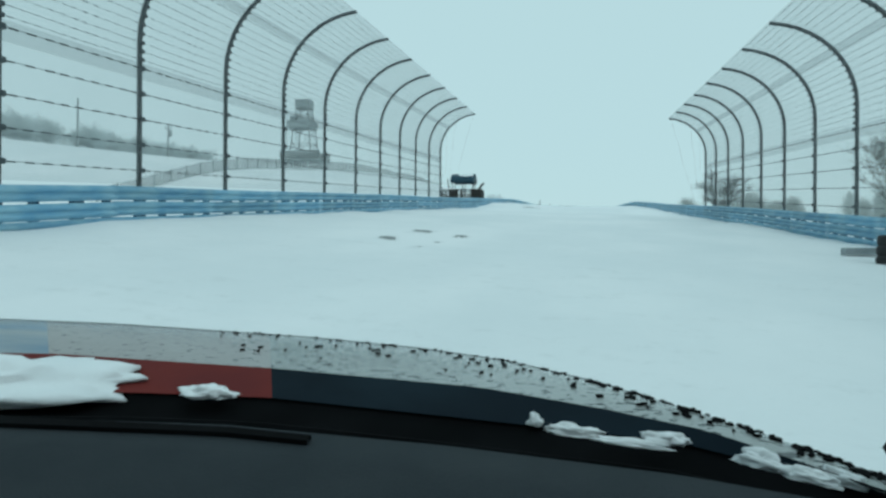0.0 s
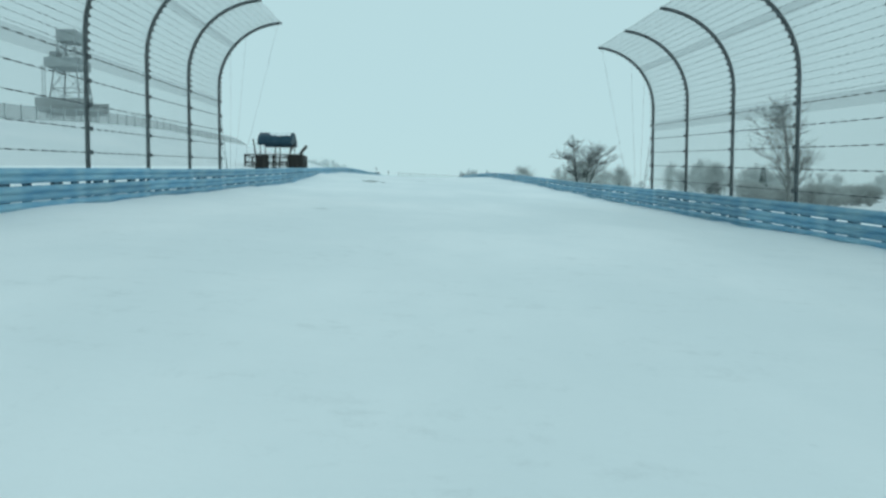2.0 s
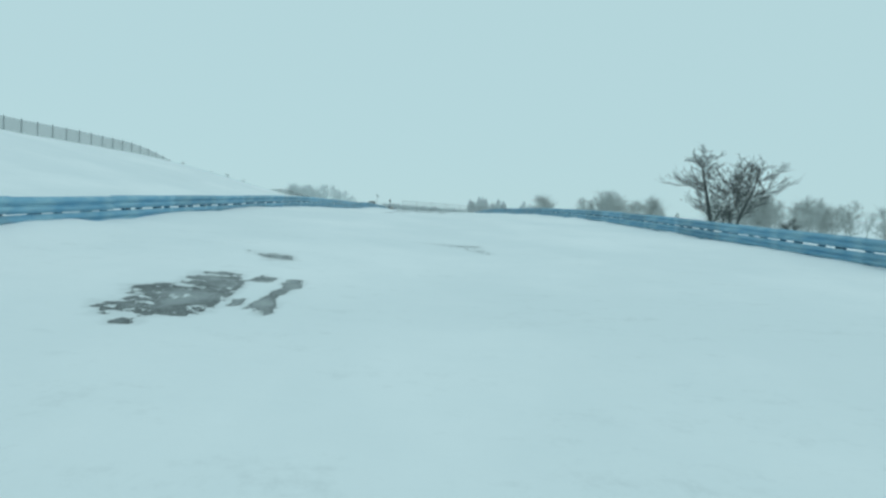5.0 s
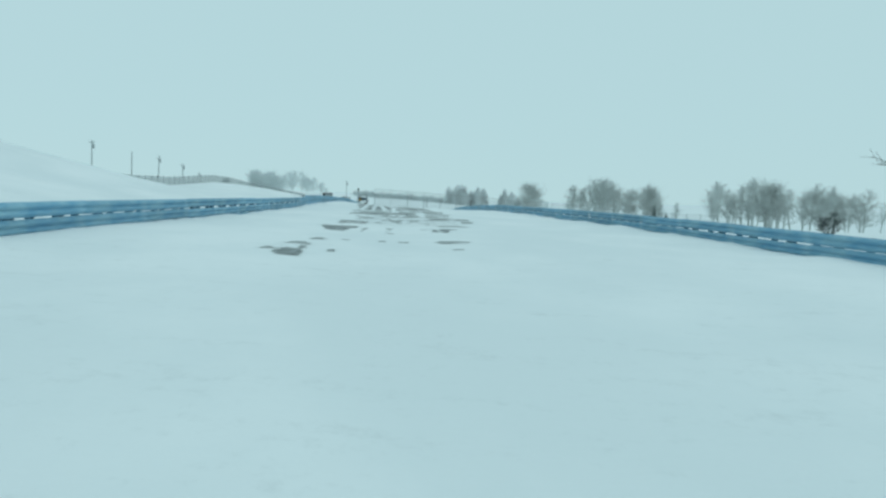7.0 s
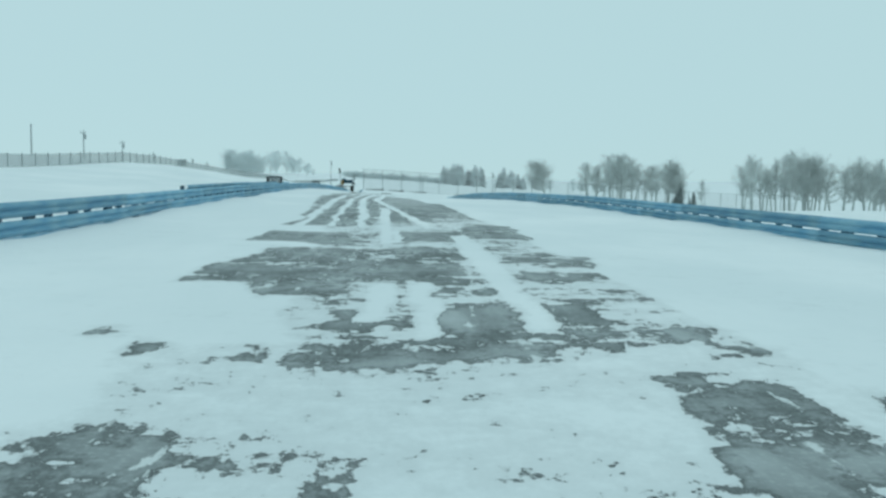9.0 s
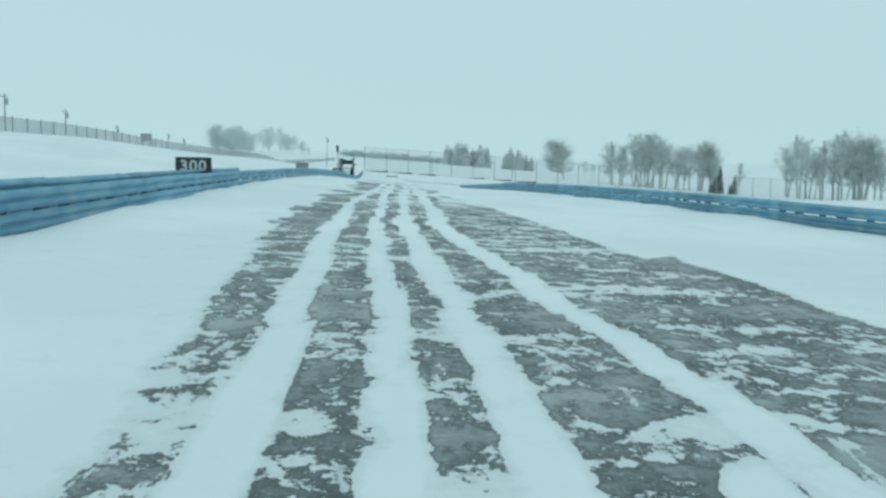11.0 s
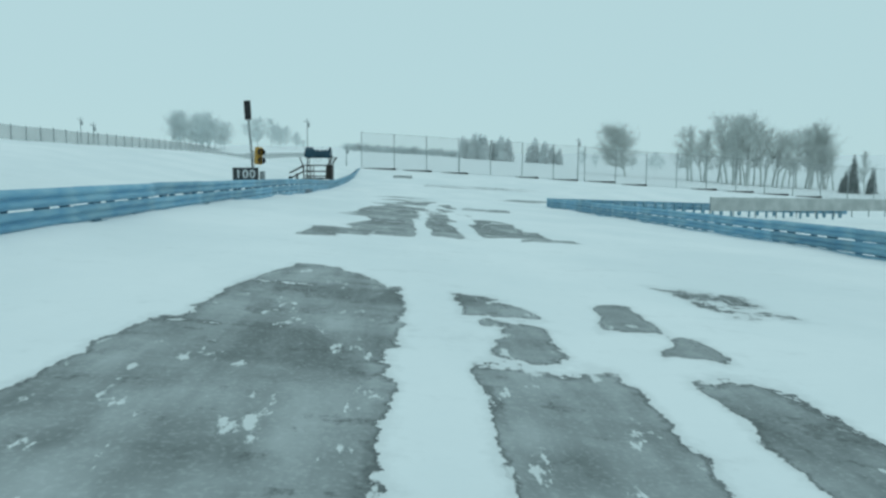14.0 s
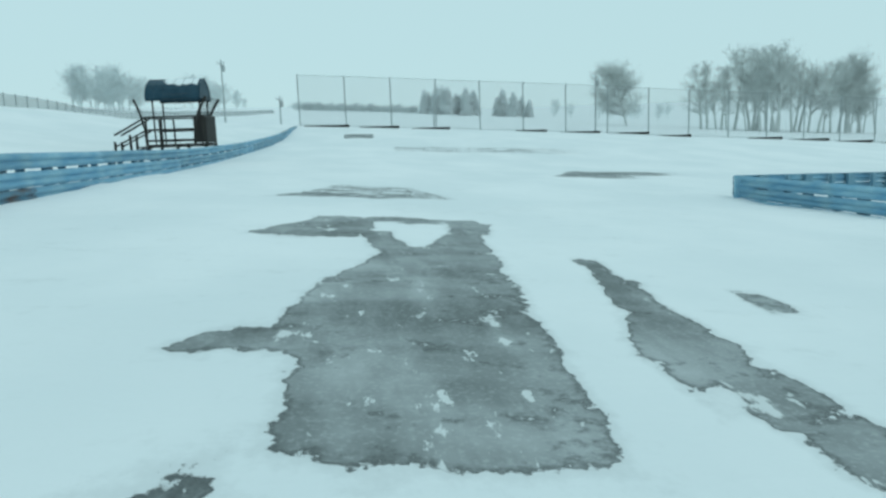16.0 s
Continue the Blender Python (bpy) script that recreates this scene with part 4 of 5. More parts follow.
    if steps:
        run, n = 1.3, 4
        for k in range(n):
            part("tread", Geo().box(-run * (k + 0.5) / n, 0.5, -0.1 - 0.14 * k, run / n + 0.03, 0.9, 0.05), WOOD, st)
        for ly in (0.05, 0.95):
            part("stringer", Geo().tube([(0, ly, -0.1), (-run, ly, -0.66)], 0.06, 4), WOOD, st)
            part("handrail", Geo().tube([(0, ly, 1.15), (-run, ly, 0.45)], 0.045, 5), WOOD, st)
            part("handrail_low", Geo().tube([(0, ly, 0.6), (-run, ly, -0.05)], 0.035, 5), WOOD, st)
            for t in (0.5, 1.0):
                part("newel", Geo().box(-run * t, ly, 0.1 - 0.55 * t, 0.09, 0.09, 1.25), WOOD, st)
    return st


flag_stand("dark timber flag stand with picket railing and snowy blue canopy", -14.2, -10.0, -13.2, -10.8, 69.6, 6.12, False)
flag_stand("dark timber flag stand with side steps and snowy blue canopy", -12.2, -9.6, -12.05, -9.75, 271.0, 13.62, True)


# ---------------------------------------------------------------- brake boards, signal and lamp
def digits(text, size, mat, parent, m):
    for k, mark in enumerate(text):
        cu = bpy.data.curves.new("digit", "FONT")
        cu.body, cu.size, cu.align_x, cu.align_y, cu.extrude, cu.offset = mark, size, "CENTER", "CENTER", 0.004, 0.008
        tmp = new("tmp", cu)
        me = bpy.data.meshes.new_from_object(tmp)
        bpy.data.objects.remove(tmp)
        me.materials.clear()
        me.materials.append(mat)
        part("digit", me, None, parent, "white painted number", m=m @ Matrix.Translation(((k - (len(text) - 1) / 2) * size * 0.57, 0, 0)))


def brake_board(text, x0, x1, y, bottom, top):
    w, h = x1 - x0, top - bottom
    b = thing("brake_marker", "black brake marker board with white " + text + " behind the rail", "sign", "brake markers", at=((x0 + x1) / 2, y, bottom))
    part("board", Geo().box(0, 0, h / 2, w, 0.03, h), BOARD, b)
    for s in (-1, 1):
        part("board_post", Geo().box(s * (w / 2 - 0.03), 0.05, h / 2 - 0.75, 0.06, 0.06, h + 1.5), WOOD, b)
    digits(text, h * 0.84, DIGIT, b, Matrix.Translation((0, -0.022, h / 2)) @ Matrix.Rotation(radians(90), 4, "X") @ Matrix.Diagonal((1.08, 1, 1, 1)))
    return b


brake_board("300", -10.69, -9.62, 171.5, 11.73, 12.27)
brake_board("200", -11.05, -10.12, 203.5, 12.68, 13.24)
brake_board("100", -10.65, -9.6, 236.0, 13.24, 13.80)

box = thing("control_box", "pale grey metal control box behind the brake marker", "box", at=(-9.48, 236.3, 13.1))
part("case", Geo().box(0, 0, 0.3, 0.2, 0.2, 0.5), GREY, box)
part("box_post", Geo().box(0, 0.05, -0.4, 0.07, 0.07, 1.0), WOOD, box)

lamp = thing("signal_pole", "leaning steel pole with a solar panel above a yellow signal", "pole", at=(-9.85, 236.5, 12.4))
part("pole", Geo().tube([(0, 0, 0), (-0.1, 0, 2.0), (-0.2, 0, 3.5)], [0.055, 0.05, 0.045], 8), GREY, lamp, smooth=True)
panel = part("solar_panel", Geo().box(-0.22, -0.06, 3.82, 0.25, 0.06, 0.76, Euler((0, radians(-2), radians(12))).to_matrix()), BLACK, lamp, "dark upright solar panel")
part("panel_frame", Geo().box(-0.22, -0.02, 3.82, 0.28, 0.05, 0.79, Euler((0, radians(-2), radians(12))).to_matrix()), STEEL, panel)
head = part("signal_head", Geo().box(0.2, -0.06, 1.9, 0.26, 0.22, 0.72, Euler((0, radians(4), radians(35))).to_matrix()), YELLOW, lamp, "yellow two-lens signal head")
for z in (1.72, 2.08):
    lens = part("visor", Geo().tube([(0.27, -0.12, z), (0.42, -0.34, z - 0.03)], [0.125, 0.135], 10, False), BLACK, head)
    part("bracket", Geo().box(0.06, 0, z, 0.2, 0.04, 0.04), STEEL, lamp)


# ---------------------------------------------------------------- tyre bundle and slab beside the track
def tyre(r=0.33, w=0.22):
    g = Geo()
    prof = [(0.19, -0.08), (0.24, -0.11), (0.30, -0.11), (0.33, -0.07), (0.335, 0.0), (0.33, 0.07), (0.30, 0.11), (0.24, 0.11), (0.19, 0.08)]
    n = 20
    for k in range(n):
        a = 2 * math.pi * k / n
        g.v += [(q * math.cos(a), q * math.sin(a), z) for q, z in prof]
    m = len(prof)
    for k in range(n):
        for s in range(m - 1):
            a, b = k * m + s, ((k + 1) % n) * m + s
            g.f.append([a, b, b + 1, a + 1])
    return g.mesh("tyre", RUBBER, True)


TYRE = tyre()
stack = thing("tyre_stack", "short stack of black tyres in the snow by the rail", "tyres", at=(6.35, 15.6, land(6.35, 15.6) - 0.06))
for k in range(3):
    part("tyre", TYRE, None, stack, m=Matrix.Translation((0.02 * k, 0.015 * k, 0.12 + 0.215 * k)))
slab = thing("grey_plank", "grey weathered plank lying in the snow", "plank", at=(6.45, 17.6, land(6.45, 17.6) + 0.05))
part("plank", Geo().box(0, 0, 0.06, 0.75, 0.3, 0.16), GREY, slab)


# ---------------------------------------------------------------- hill fence, tower, poles
def hill_fence():
    f = thing("hill_fence", "long grey wire fence along the snowy hill crest", "fence", at=(HILL_X, 38, land(HILL_X, 38)))
    o = Vector((HILL_X, 38, land(HILL_X, 38)))
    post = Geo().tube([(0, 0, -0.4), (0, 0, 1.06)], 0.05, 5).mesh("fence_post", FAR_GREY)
    ys = list(np.arange(38, 462, 2.0))
    pts = [Vector((HILL_X + 0.03 * max(0, y - 330), y, land(HILL_X + 0.03 * max(0, y - 330), y))) - o for y in ys]
    for p in pts:
        part("fence_post", post, None, f, m=Matrix.Translation(p))
    for k in range(0, len(pts) - 1, 4):
        g = Geo()
        for p in pts[k:k + 5]:
            g.v += [tuple(p), tuple(p + Vector((0, 0, 1.0)))]
        n = len(g.v) // 2
        g.f = [[2 * i, 2 * i + 1, 2 * i + 3, 2 * i + 2] for i in range(n - 1)]
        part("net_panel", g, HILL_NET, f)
    return f


hill_fence()


def tower():
    x, y = -49.8, 118
    z = land(x, y)
    t = thing("lattice_tower", "grey lattice observation tower with platforms on the hill", "tower", at=(x, y, z))
    lo, hi, h = 2.5, 0.95, 14.0

    def corner(k, zz):
        s = lo + (hi - lo) * zz / h
        a, b = ((-1, -1), (1, -1), (1, 1), (-1, 1))[k % 4]
        return Vector((a * s, b * s, zz))

    for k in range(4):
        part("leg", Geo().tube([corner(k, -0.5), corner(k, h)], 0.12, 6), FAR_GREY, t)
        for a, b in ((0.3, 3.2), (3.2, 6.2), (6.2, 9.2), (9.4, 11.4), (11.4, 13.0)):
            part("brace", Geo().tube([corner(k, a), corner(k + 1, b)], 0.045, 4), FAR_GREY, t)
            part("brace", Geo().tube([corner(k + 1, a), corner(k, b)], 0.045, 4), FAR_GREY, t)
            part("girt", Geo().tube([corner(k, b), corner(k + 1, b)], 0.08, 4), FAR_GREY, t)
    part("platform", Geo().box(-0.4, 0, 9.2, 4.5, 4.0, 0.25), FAR_GREY, t)
    for a in (-2.6, 1.8):
        part("platform_rail", Geo().box(a, 0, 9.85, 0.1, 4.0, 1.0), FAR_GREY, t)
    for b in (-1.95, 1.95):
        part("platform_rail", Geo().box(-0.4, b, 9.85, 4.3, 0.1, 1.0), FAR_GREY, t)
    part("cabin", Geo().box(-2.0, 0, 10.35, 1.0, 1.6, 2.0), FAR_GREY, t)
    part("top_cabin", Geo().box(0, 0, 13.5, 2.6, 2.5, 1.6), FAR_GREY, t)
    part("base_platform", Geo().box(0.2, 0, 3.1, 7.6, 5.4, 0.2), FAR_GREY, t)
    for b in (-2.65, 2.65):
        part("base_screen", Geo().box(0.2, b, 3.95, 7.6, 0.04, 1.4), HILL_NET, t)
        part("base_rail", Geo().box(0.2, b, 4.7, 7.6, 0.08, 0.1), FAR_GREY, t)
    for a in (-3.5, -1.2, 1.5, 3.9):
        for b in (-2.55, 2.55):
            part("base_post", Geo().tube([(a, b, -0.5), (a, b, 4.7)], 0.07, 5), FAR_GREY, t)
    for a in (-2.9, -2.5):
        part("ladder_rail", Geo().tube([(a, -1.9, 3.2), (a, -2.0, 9.2)], 0.05, 4), FAR_GREY, t)
    rung = Geo().tube([(-2.9, 0, 0), (-2.5, 0, 0)], 0.03, 4).mesh("ladder_rung", FAR_GREY)
    for k in range(16):
        part("ladder_rung", rung, None, t, m=Matrix.Translation((0, -1.95, 3.5 + 0.35 * k)))
    return t


tower()


def utility_pole(x, y, h, arms):
    z = land(x, y)
    p = thing("utility_pole", "grey wooden utility pole standing on the snowy hill", "pole", "utility poles", at=(x, y, z))
    part("pole", Geo().tube([(0, 0, -0.5), (0.05, 0, h)], [0.12, 0.08], 7), FAR_GREY, p)
    for k in range(arms):
        part("crossarm", Geo().box(0, 0, h - 0.5 - 0.9 * k, 0.9, 0.09, 0.1), FAR_GREY, p)
        part("transformer", Geo().tube([(0.28, 0, h - 1.5 - 0.9 * k), (0.28, 0, h - 1.4 - 0.9 * k), (0.28, 0, h - 0.75 - 0.9 * k), (0.28, 0, h - 0.68 - 0.9 * k)], [0.16, 0.22, 0.22, 0.12], 8), FAR_GREY, p)
        for s in (-0.4, 0.4):
            part("insulator", Geo().tube([(s, 0, h - 0.42 - 0.9 * k), (s, 0, h - 0.2 - 0.9 * k)], 0.05, 5), FAR_GREY, p)
    return p


for x, y, h, arms in ((-55, 215, 5.8, 1), (-50.5, 221, 4.6, 0), (-53.4, 244, 5.6, 1), (-53.8, 262, 5.2, 1), (-61, 302, 4.6, 1), (-62.3, 341, 5.8, 1), (-54.6, 328, 4.8, 1), (-19.3, 333, 8.0, 1), (-12.6, 337, 3.8, 1), (29.5, 329, 7.5, 1), (9, 340, 4.5, 0), (-50, 60.5, 5.0, 0), (-50, 76, 4.0, 1)):
    utility_pole(x, y, h, arms)

bb = thing("hill_billboard", "small grey billboard on two posts on the hill", "sign", at=(-48, 281, land(-48, 281)))
part("panel", Geo().box(0, 0, 2.1, 2.0, 0.15, 1.4), FAR_GREY, bb)
for s in (-0.9, 0.9):
    part("board_post", Geo().box(s, 0.1, 1.0, 0.15, 0.15, 2.6), FAR_GREY, bb)


# ---------------------------------------------------------------- corner fence, low boards and wind screen
def corner_fence():
    f = thing("corner_fence", "tall straight wire fence round the outside of the corner", "fence", at=(-9.2, 325, land(-9.2, 325)))
    o = Vector((-9.2, 325, land(-9.2, 325)))
    post = Geo().tube([(0, 0, -0.5), (0, 0, 5.7), (0.0, -0.12, 6.1)], 0.085, 6).mesh("fence_post", FAR_GREY)
    pts = []
    for k in range(26):
        x = -9.2 + 5.55 * k
        y = 325 + (0.05 * max(0, x - 40)) ** 2 * 0.5
        pts.append(Vector((x, y, land(x, y))) - o)
    for p in pts:
        part("fence_post", post, None, f, m=Matrix.Translation(p))
    for a, b in zip(pts, pts[1:]):
        g = Geo()
        g.v = [tuple(a), tuple(b), tuple(b + Vector((0, -0.1, 6.0))), tuple(a + Vector((0, -0.1, 6.0)))]
        g.f = [[0, 1, 2, 3]]
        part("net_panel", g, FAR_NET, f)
    for z in (0.15, 6.0):
        part("cable", Geo().tube([p + Vector((0, 0, z)) for p in pts], 0.03, 4), FAR_GREY, f)
    return f


corner_fence()
BOARD_RUN = Geo().box(0, 0, 0.1, 5.2, 0.3, 0.36).mesh("board", WOOD)
for k in range(15):
    if k % 5 == 3:
        continue
    x = -6.0 + 6.3 * k
    b = thing("low_barrier", "low dark tyre-and-board barrier at the foot of the fence", "barrier", "low barriers", at=(x, 323.6, land(x, 323.6) - 0.08))
    part("board", BOARD_RUN, None, b, m=Matrix.Diagonal((0.7 + 0.5 * random.random(), 1, 1, 1)))


def wind_screen():
    s = thing("screened_fence", "low fence hung with grey wind screen beyond the rail", "fence", at=(20.1, 257, 11.0))
    a, b = Vector((20.1, 257, 0)), Vector((44, 268, 0))
    n = 10
    for k in range(n + 1):
        p = a + (b - a) * k / n
        z = 12.1 - 0.02 * (p.x - 20)
        part("fence_post", Geo().tube([(p.x - 20.1, p.y - 257, z - 12.6), (p.x - 20.1, p.y - 257, z - 10.95)], 0.05, 6), GREY, s)
        if k < n:
            q = a + (b - a) * (k + 1) / n
            zq = 12.1 - 0.02 * (q.x - 20)
            g = Geo()
            g.v = [(p.x - 20.1, p.y - 257 - d, z - 11.0 - h) for d in (0.05, 0.08) for h in (0, 1.05)] + [(q.x - 20.1, q.y - 257 - d, zq - 11.0 - h) for d in (0.05, 0.08) for h in (0, 1.05)]
            g.f = [[0, 1, 5, 4], [2, 6, 7, 3], [0, 4, 6, 2], [1, 3, 7, 5], [0, 2, 3, 1], [4, 5, 7, 6]]
            part("screen_panel", g, SCREEN, s)
    return s


wind_screen()


# ---------------------------------------------------------------- trees
def tree_geo(seed, height, spread, trunks=1, density=1.0, twig=0.018, low=0.3, reach=1.0, stems=()):
    """Trunk and limbs, and the crown of bare branches and twigs."""
    rng = random.Random(seed)
    wood, crown = Geo(), Geo()

    def limb(p, d, length, r, level):
        n = 6 if level == 0 else 4 if level == 1 else 3
        pts, rad, q, v = [p.copy()], [r], p.copy(), d.normalized()
        wob = 0.07 if level == 0 else 0.15
        for k in range(n):
            v = (v + Vector((rng.gauss(0, wob), rng.gauss(0, wob), rng.gauss(0.07 if level == 0 or trunks > 1 else 0.045, 0.08)))).normalized()
            q = q + v * length / n
            pts.append(q.copy())
            rad.append(max(r * (1 - 0.8 * (k + 1) / n), twig * 0.6))
        (wood if level < 2 else crown).tube(pts, rad, 6 if level == 0 else 4 if level == 1 else 3, False)
        if level >= 4:
            return
        kids = (int((11 if stems else 15 if trunks > 1 else 21) * density), int(8 * density), int(5 * density), 3)[level]
        for k in range(kids):
            t = low + (1 - low) * (k + rng.random()) / kids if level == 0 else rng.uniform(0.1, 1.0)
            i = min(int(t * n), n - 1)
            at = pts[i].lerp(pts[i + 1], t * n - i)
            az = rng.uniform(0, 2 * math.pi)
            out = Vector((math.cos(az), math.sin(az), 0))
            axis = (pts[i + 1] - pts[i]).normalized()
            aim = (axis * rng.uniform(0.5, 0.95) + (out - axis * out.dot(axis)) * spread * rng.uniform(0.6, 1.2)).normalized()
            if level == 0:
                u = (t - low) / (1 - low)
                size = reach * height * (0.10 + 0.25 * math.sin(math.pi * min(1, 0.30 + 0.66 * u))) * rng.uniform(0.75, 1.15)
            else:
                size = length * rng.uniform(0.42, 0.72)
            limb(at, aim, size, max(rad[i] * 0.45, twig), level + 1)

    for x, lean, share in stems:
        limb(Vector((x, 0, -0.3)), Vector((lean, 0, 1)), height * share, height * 0.026 * share, 0)
    for k in range(0 if stems else trunks):
        lean = Vector((rng.gauss(0, 0.05 + 0.3 * (trunks > 1)), rng.gauss(0, 0.05 + 0.3 * (trunks > 1)), 1))
        limb(Vector((rng.gauss(0, 0.25) * (trunks > 1), rng.gauss(0, 0.25) * (trunks > 1), -0.3)), lean, height * rng.uniform(0.84, 0.94) * (0.78 if trunks > 1 else 1), height * 0.019, 0)
    return wood, crown


def bare_tree(label, geos, mat, x, y, turn, scale, group, tall=1.0):
    wood, crown = geos
    t = thing("tree", label, "tree", group, at=(x, y, land(x, y) - 0.05))
    m = Matrix.Rotation(turn, 4, "Z") @ Matrix.Diagonal((scale * random.uniform(0.9, 1.1), scale * random.uniform(0.9, 1.1), scale * tall, 1))
    part("trunk", wood, None, t, m=m)
    part("crown", crown, None, t, m=m)
    return t


def tree_kind(seed, height, spread, mat, **more):
    a, b = tree_geo(seed, height, spread, **more)
    return a.mesh("trunk", mat), b.mesh("crown", mat)


# Thicket twigs are lightened, with haze put into their brown.
BARK_BRUSH = material("hazed_brown_twigs", (0.42, 0.44, 0.425), 0.95, 0, (0.54, 0.56, 0.545), 1.0)
BARK_DULL = material("dull_brown_bark", (0.16, 0.165, 0.155), 0.95, 0, (0.23, 0.235, 0.225), 1.5)
LONE = tree_kind(13, 7.6, 0.8, BARK, trunks=3, density=0.95, twig=0.02, low=0.14, reach=1.08, stems=((-0.9, -0.03, 0.98), (0.7, 0.32, 0.82), (0.35, 0.1, 0.55)))
THIN = tree_kind(9, 9.5, 0.45, BARK_DULL, density=0.86, twig=0.013, low=0.16)
bare_tree("spreading bare tree with several stems beyond the rail", LONE, BARK, 22.3, 117, -0.34, 1.0, "lone trees", 0.86)
bare_tree("slender bare tree beyond the debris fence", THIN, BARK, 33.5, 83, 1.1, 1.05, "lone trees")
bare_tree("slender bare tree beyond the debris fence", THIN, BARK, 41, 96, 3.3, 0.7, "lone trees")
bare_tree("low dark bare tree in front of the grove", LONE, BARK, 97, 242, 2.2, 0.8, "lone trees")

# Grove trees in a pale bark that stands in for haze.
GROVE = [tree_kind(20 + k, 13.5, s, BARK_HAZE, density=d, twig=0.012, low=w, reach=q) for k, (s, d, w, q) in enumerate(((0.50, 0.96, 0.30, 0.68), (0.60, 1.05, 0.26, 0.85), (0.45, 0.96, 0.36, 0.58), (0.55, 1.0, 0.22, 0.75)))]
ROUND = tree_kind(34, 11.5, 0.95, BARK_HAZE, trunks=1, density=1.5, twig=0.018, low=0.13, reach=1.2)
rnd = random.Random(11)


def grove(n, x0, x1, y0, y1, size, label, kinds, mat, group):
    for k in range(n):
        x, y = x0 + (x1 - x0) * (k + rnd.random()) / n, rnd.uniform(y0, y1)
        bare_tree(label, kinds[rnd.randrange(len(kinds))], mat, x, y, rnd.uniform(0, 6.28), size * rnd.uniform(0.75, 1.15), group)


bare_tree("rounded bare tree beyond the corner, coloured for haze", ROUND, BARK_HAZE, 61, 394, 0.4, 1.2, "grove trees")
grove(6, 75, 82, 374, 392, 1, "tall bare tree in a grove, coloured for haze", GROVE, BARK_HAZE, "grove trees")
grove(14, 82.5, 94, 372, 392, 1.34, "tall bare tree in a grove, coloured for haze", GROVE, BARK_HAZE, "grove trees")
grove(9, 95.5, 110, 374, 394, 1.16, "tall bare tree in a grove, coloured for haze", GROVE, BARK_HAZE, "grove trees")
grove(8, 108.5, 117.5, 374, 394, 1.02, "tall bare tree in a grove, coloured for haze", GROVE, BARK_HAZE, "grove trees")
grove(8, 124, 135, 350, 366, 1.33, "tall bare tree in a grove, coloured for haze", GROVE, BARK_HAZE, "grove trees")
grove(15, 138, 154, 350, 366, 1.46, "tall bare tree in a grove, coloured for haze", GROVE, BARK_HAZE, "grove trees")
grove(17, 161, 186, 350, 366, 1.4, "tall bare tree in a grove, coloured for haze", GROVE, BARK_HAZE, "grove trees")
grove(8, 193, 240, 345, 365, 1.2, "tall bare tree in a grove, coloured for haze", GROVE, BARK_HAZE, "grove trees")

HAZED = [tree_kind(40 + k, 13.5, s, BARK_FAR_HAZE, density=d * 1.1, twig=0.014, low=0.16) for k, (s, d) in enumerate(((0.8, 1.0), (0.95, 1.1), (0.65, 1.0)))]
grove(20, -71, -58, 418, 440, 0.72, "bare tree in a clump on the hill, coloured for haze", HAZED, BARK_FAR_HAZE, "hill trees")
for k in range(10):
    grove(1, -77 + 3.2 * k, -75 + 3.2 * k, 545, 575, 1.2 - 0.08 * k, "bare tree stepping down the hill's far end, coloured for haze", HAZED, BARK_FAR_HAZE, "hill trees")
grove(10, 95, 190, 560, 640, 0.7, "bare tree on the far skyline, coloured for haze", HAZED, BARK_FAR_HAZE, "skyline trees")
THICKET = [tree_kind(70 + k, 6.2, 0.85, BARK_BRUSH, trunks=5, density=0.75, twig=0.02, low=0.06, reach=1.5) for k in range(2)]
for k in range(26):
    bare_tree("dull brown bush in a thicket below the track", THICKET[k % 2], BARK_BRUSH, 63 + 2.2 * k + rnd.uniform(-1, 1), 152 + 1.8 * k + rnd.uniform(-5, 5), rnd.uniform(0, 6.28), rnd.uniform(0.65, 1.0), "thicket")
# Distant bushes: twig colour lightened towards white to carry the haze.
BARK_PALE = material("hazed_pale_twigs", (0.66, 0.71, 0.715), 0.95, 0, (0.74, 0.79, 0.795), 0.6)
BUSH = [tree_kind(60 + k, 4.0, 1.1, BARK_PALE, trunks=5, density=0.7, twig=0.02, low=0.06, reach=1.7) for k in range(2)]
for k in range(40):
    bare_tree("pale bush on the far skyline, coloured for haze", BUSH[k % 2], BARK_PALE, -36 + 2.0 * k + rnd.uniform(-1, 1), 700 + rnd.uniform(-12, 12), rnd.uniform(0, 6.28), rnd.uniform(0.9, 1.5), "skyline bushes")
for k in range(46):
    bare_tree("low bush in a hedge across the hill, coloured for haze", BUSH[k % 2], BARK_PALE, -60 + rnd.uniform(-2, 2), 34 + 1.5 * k, rnd.uniform(0, 6.28), 0.62 * rnd.uniform(0.7, 1.3), "hill hedge")


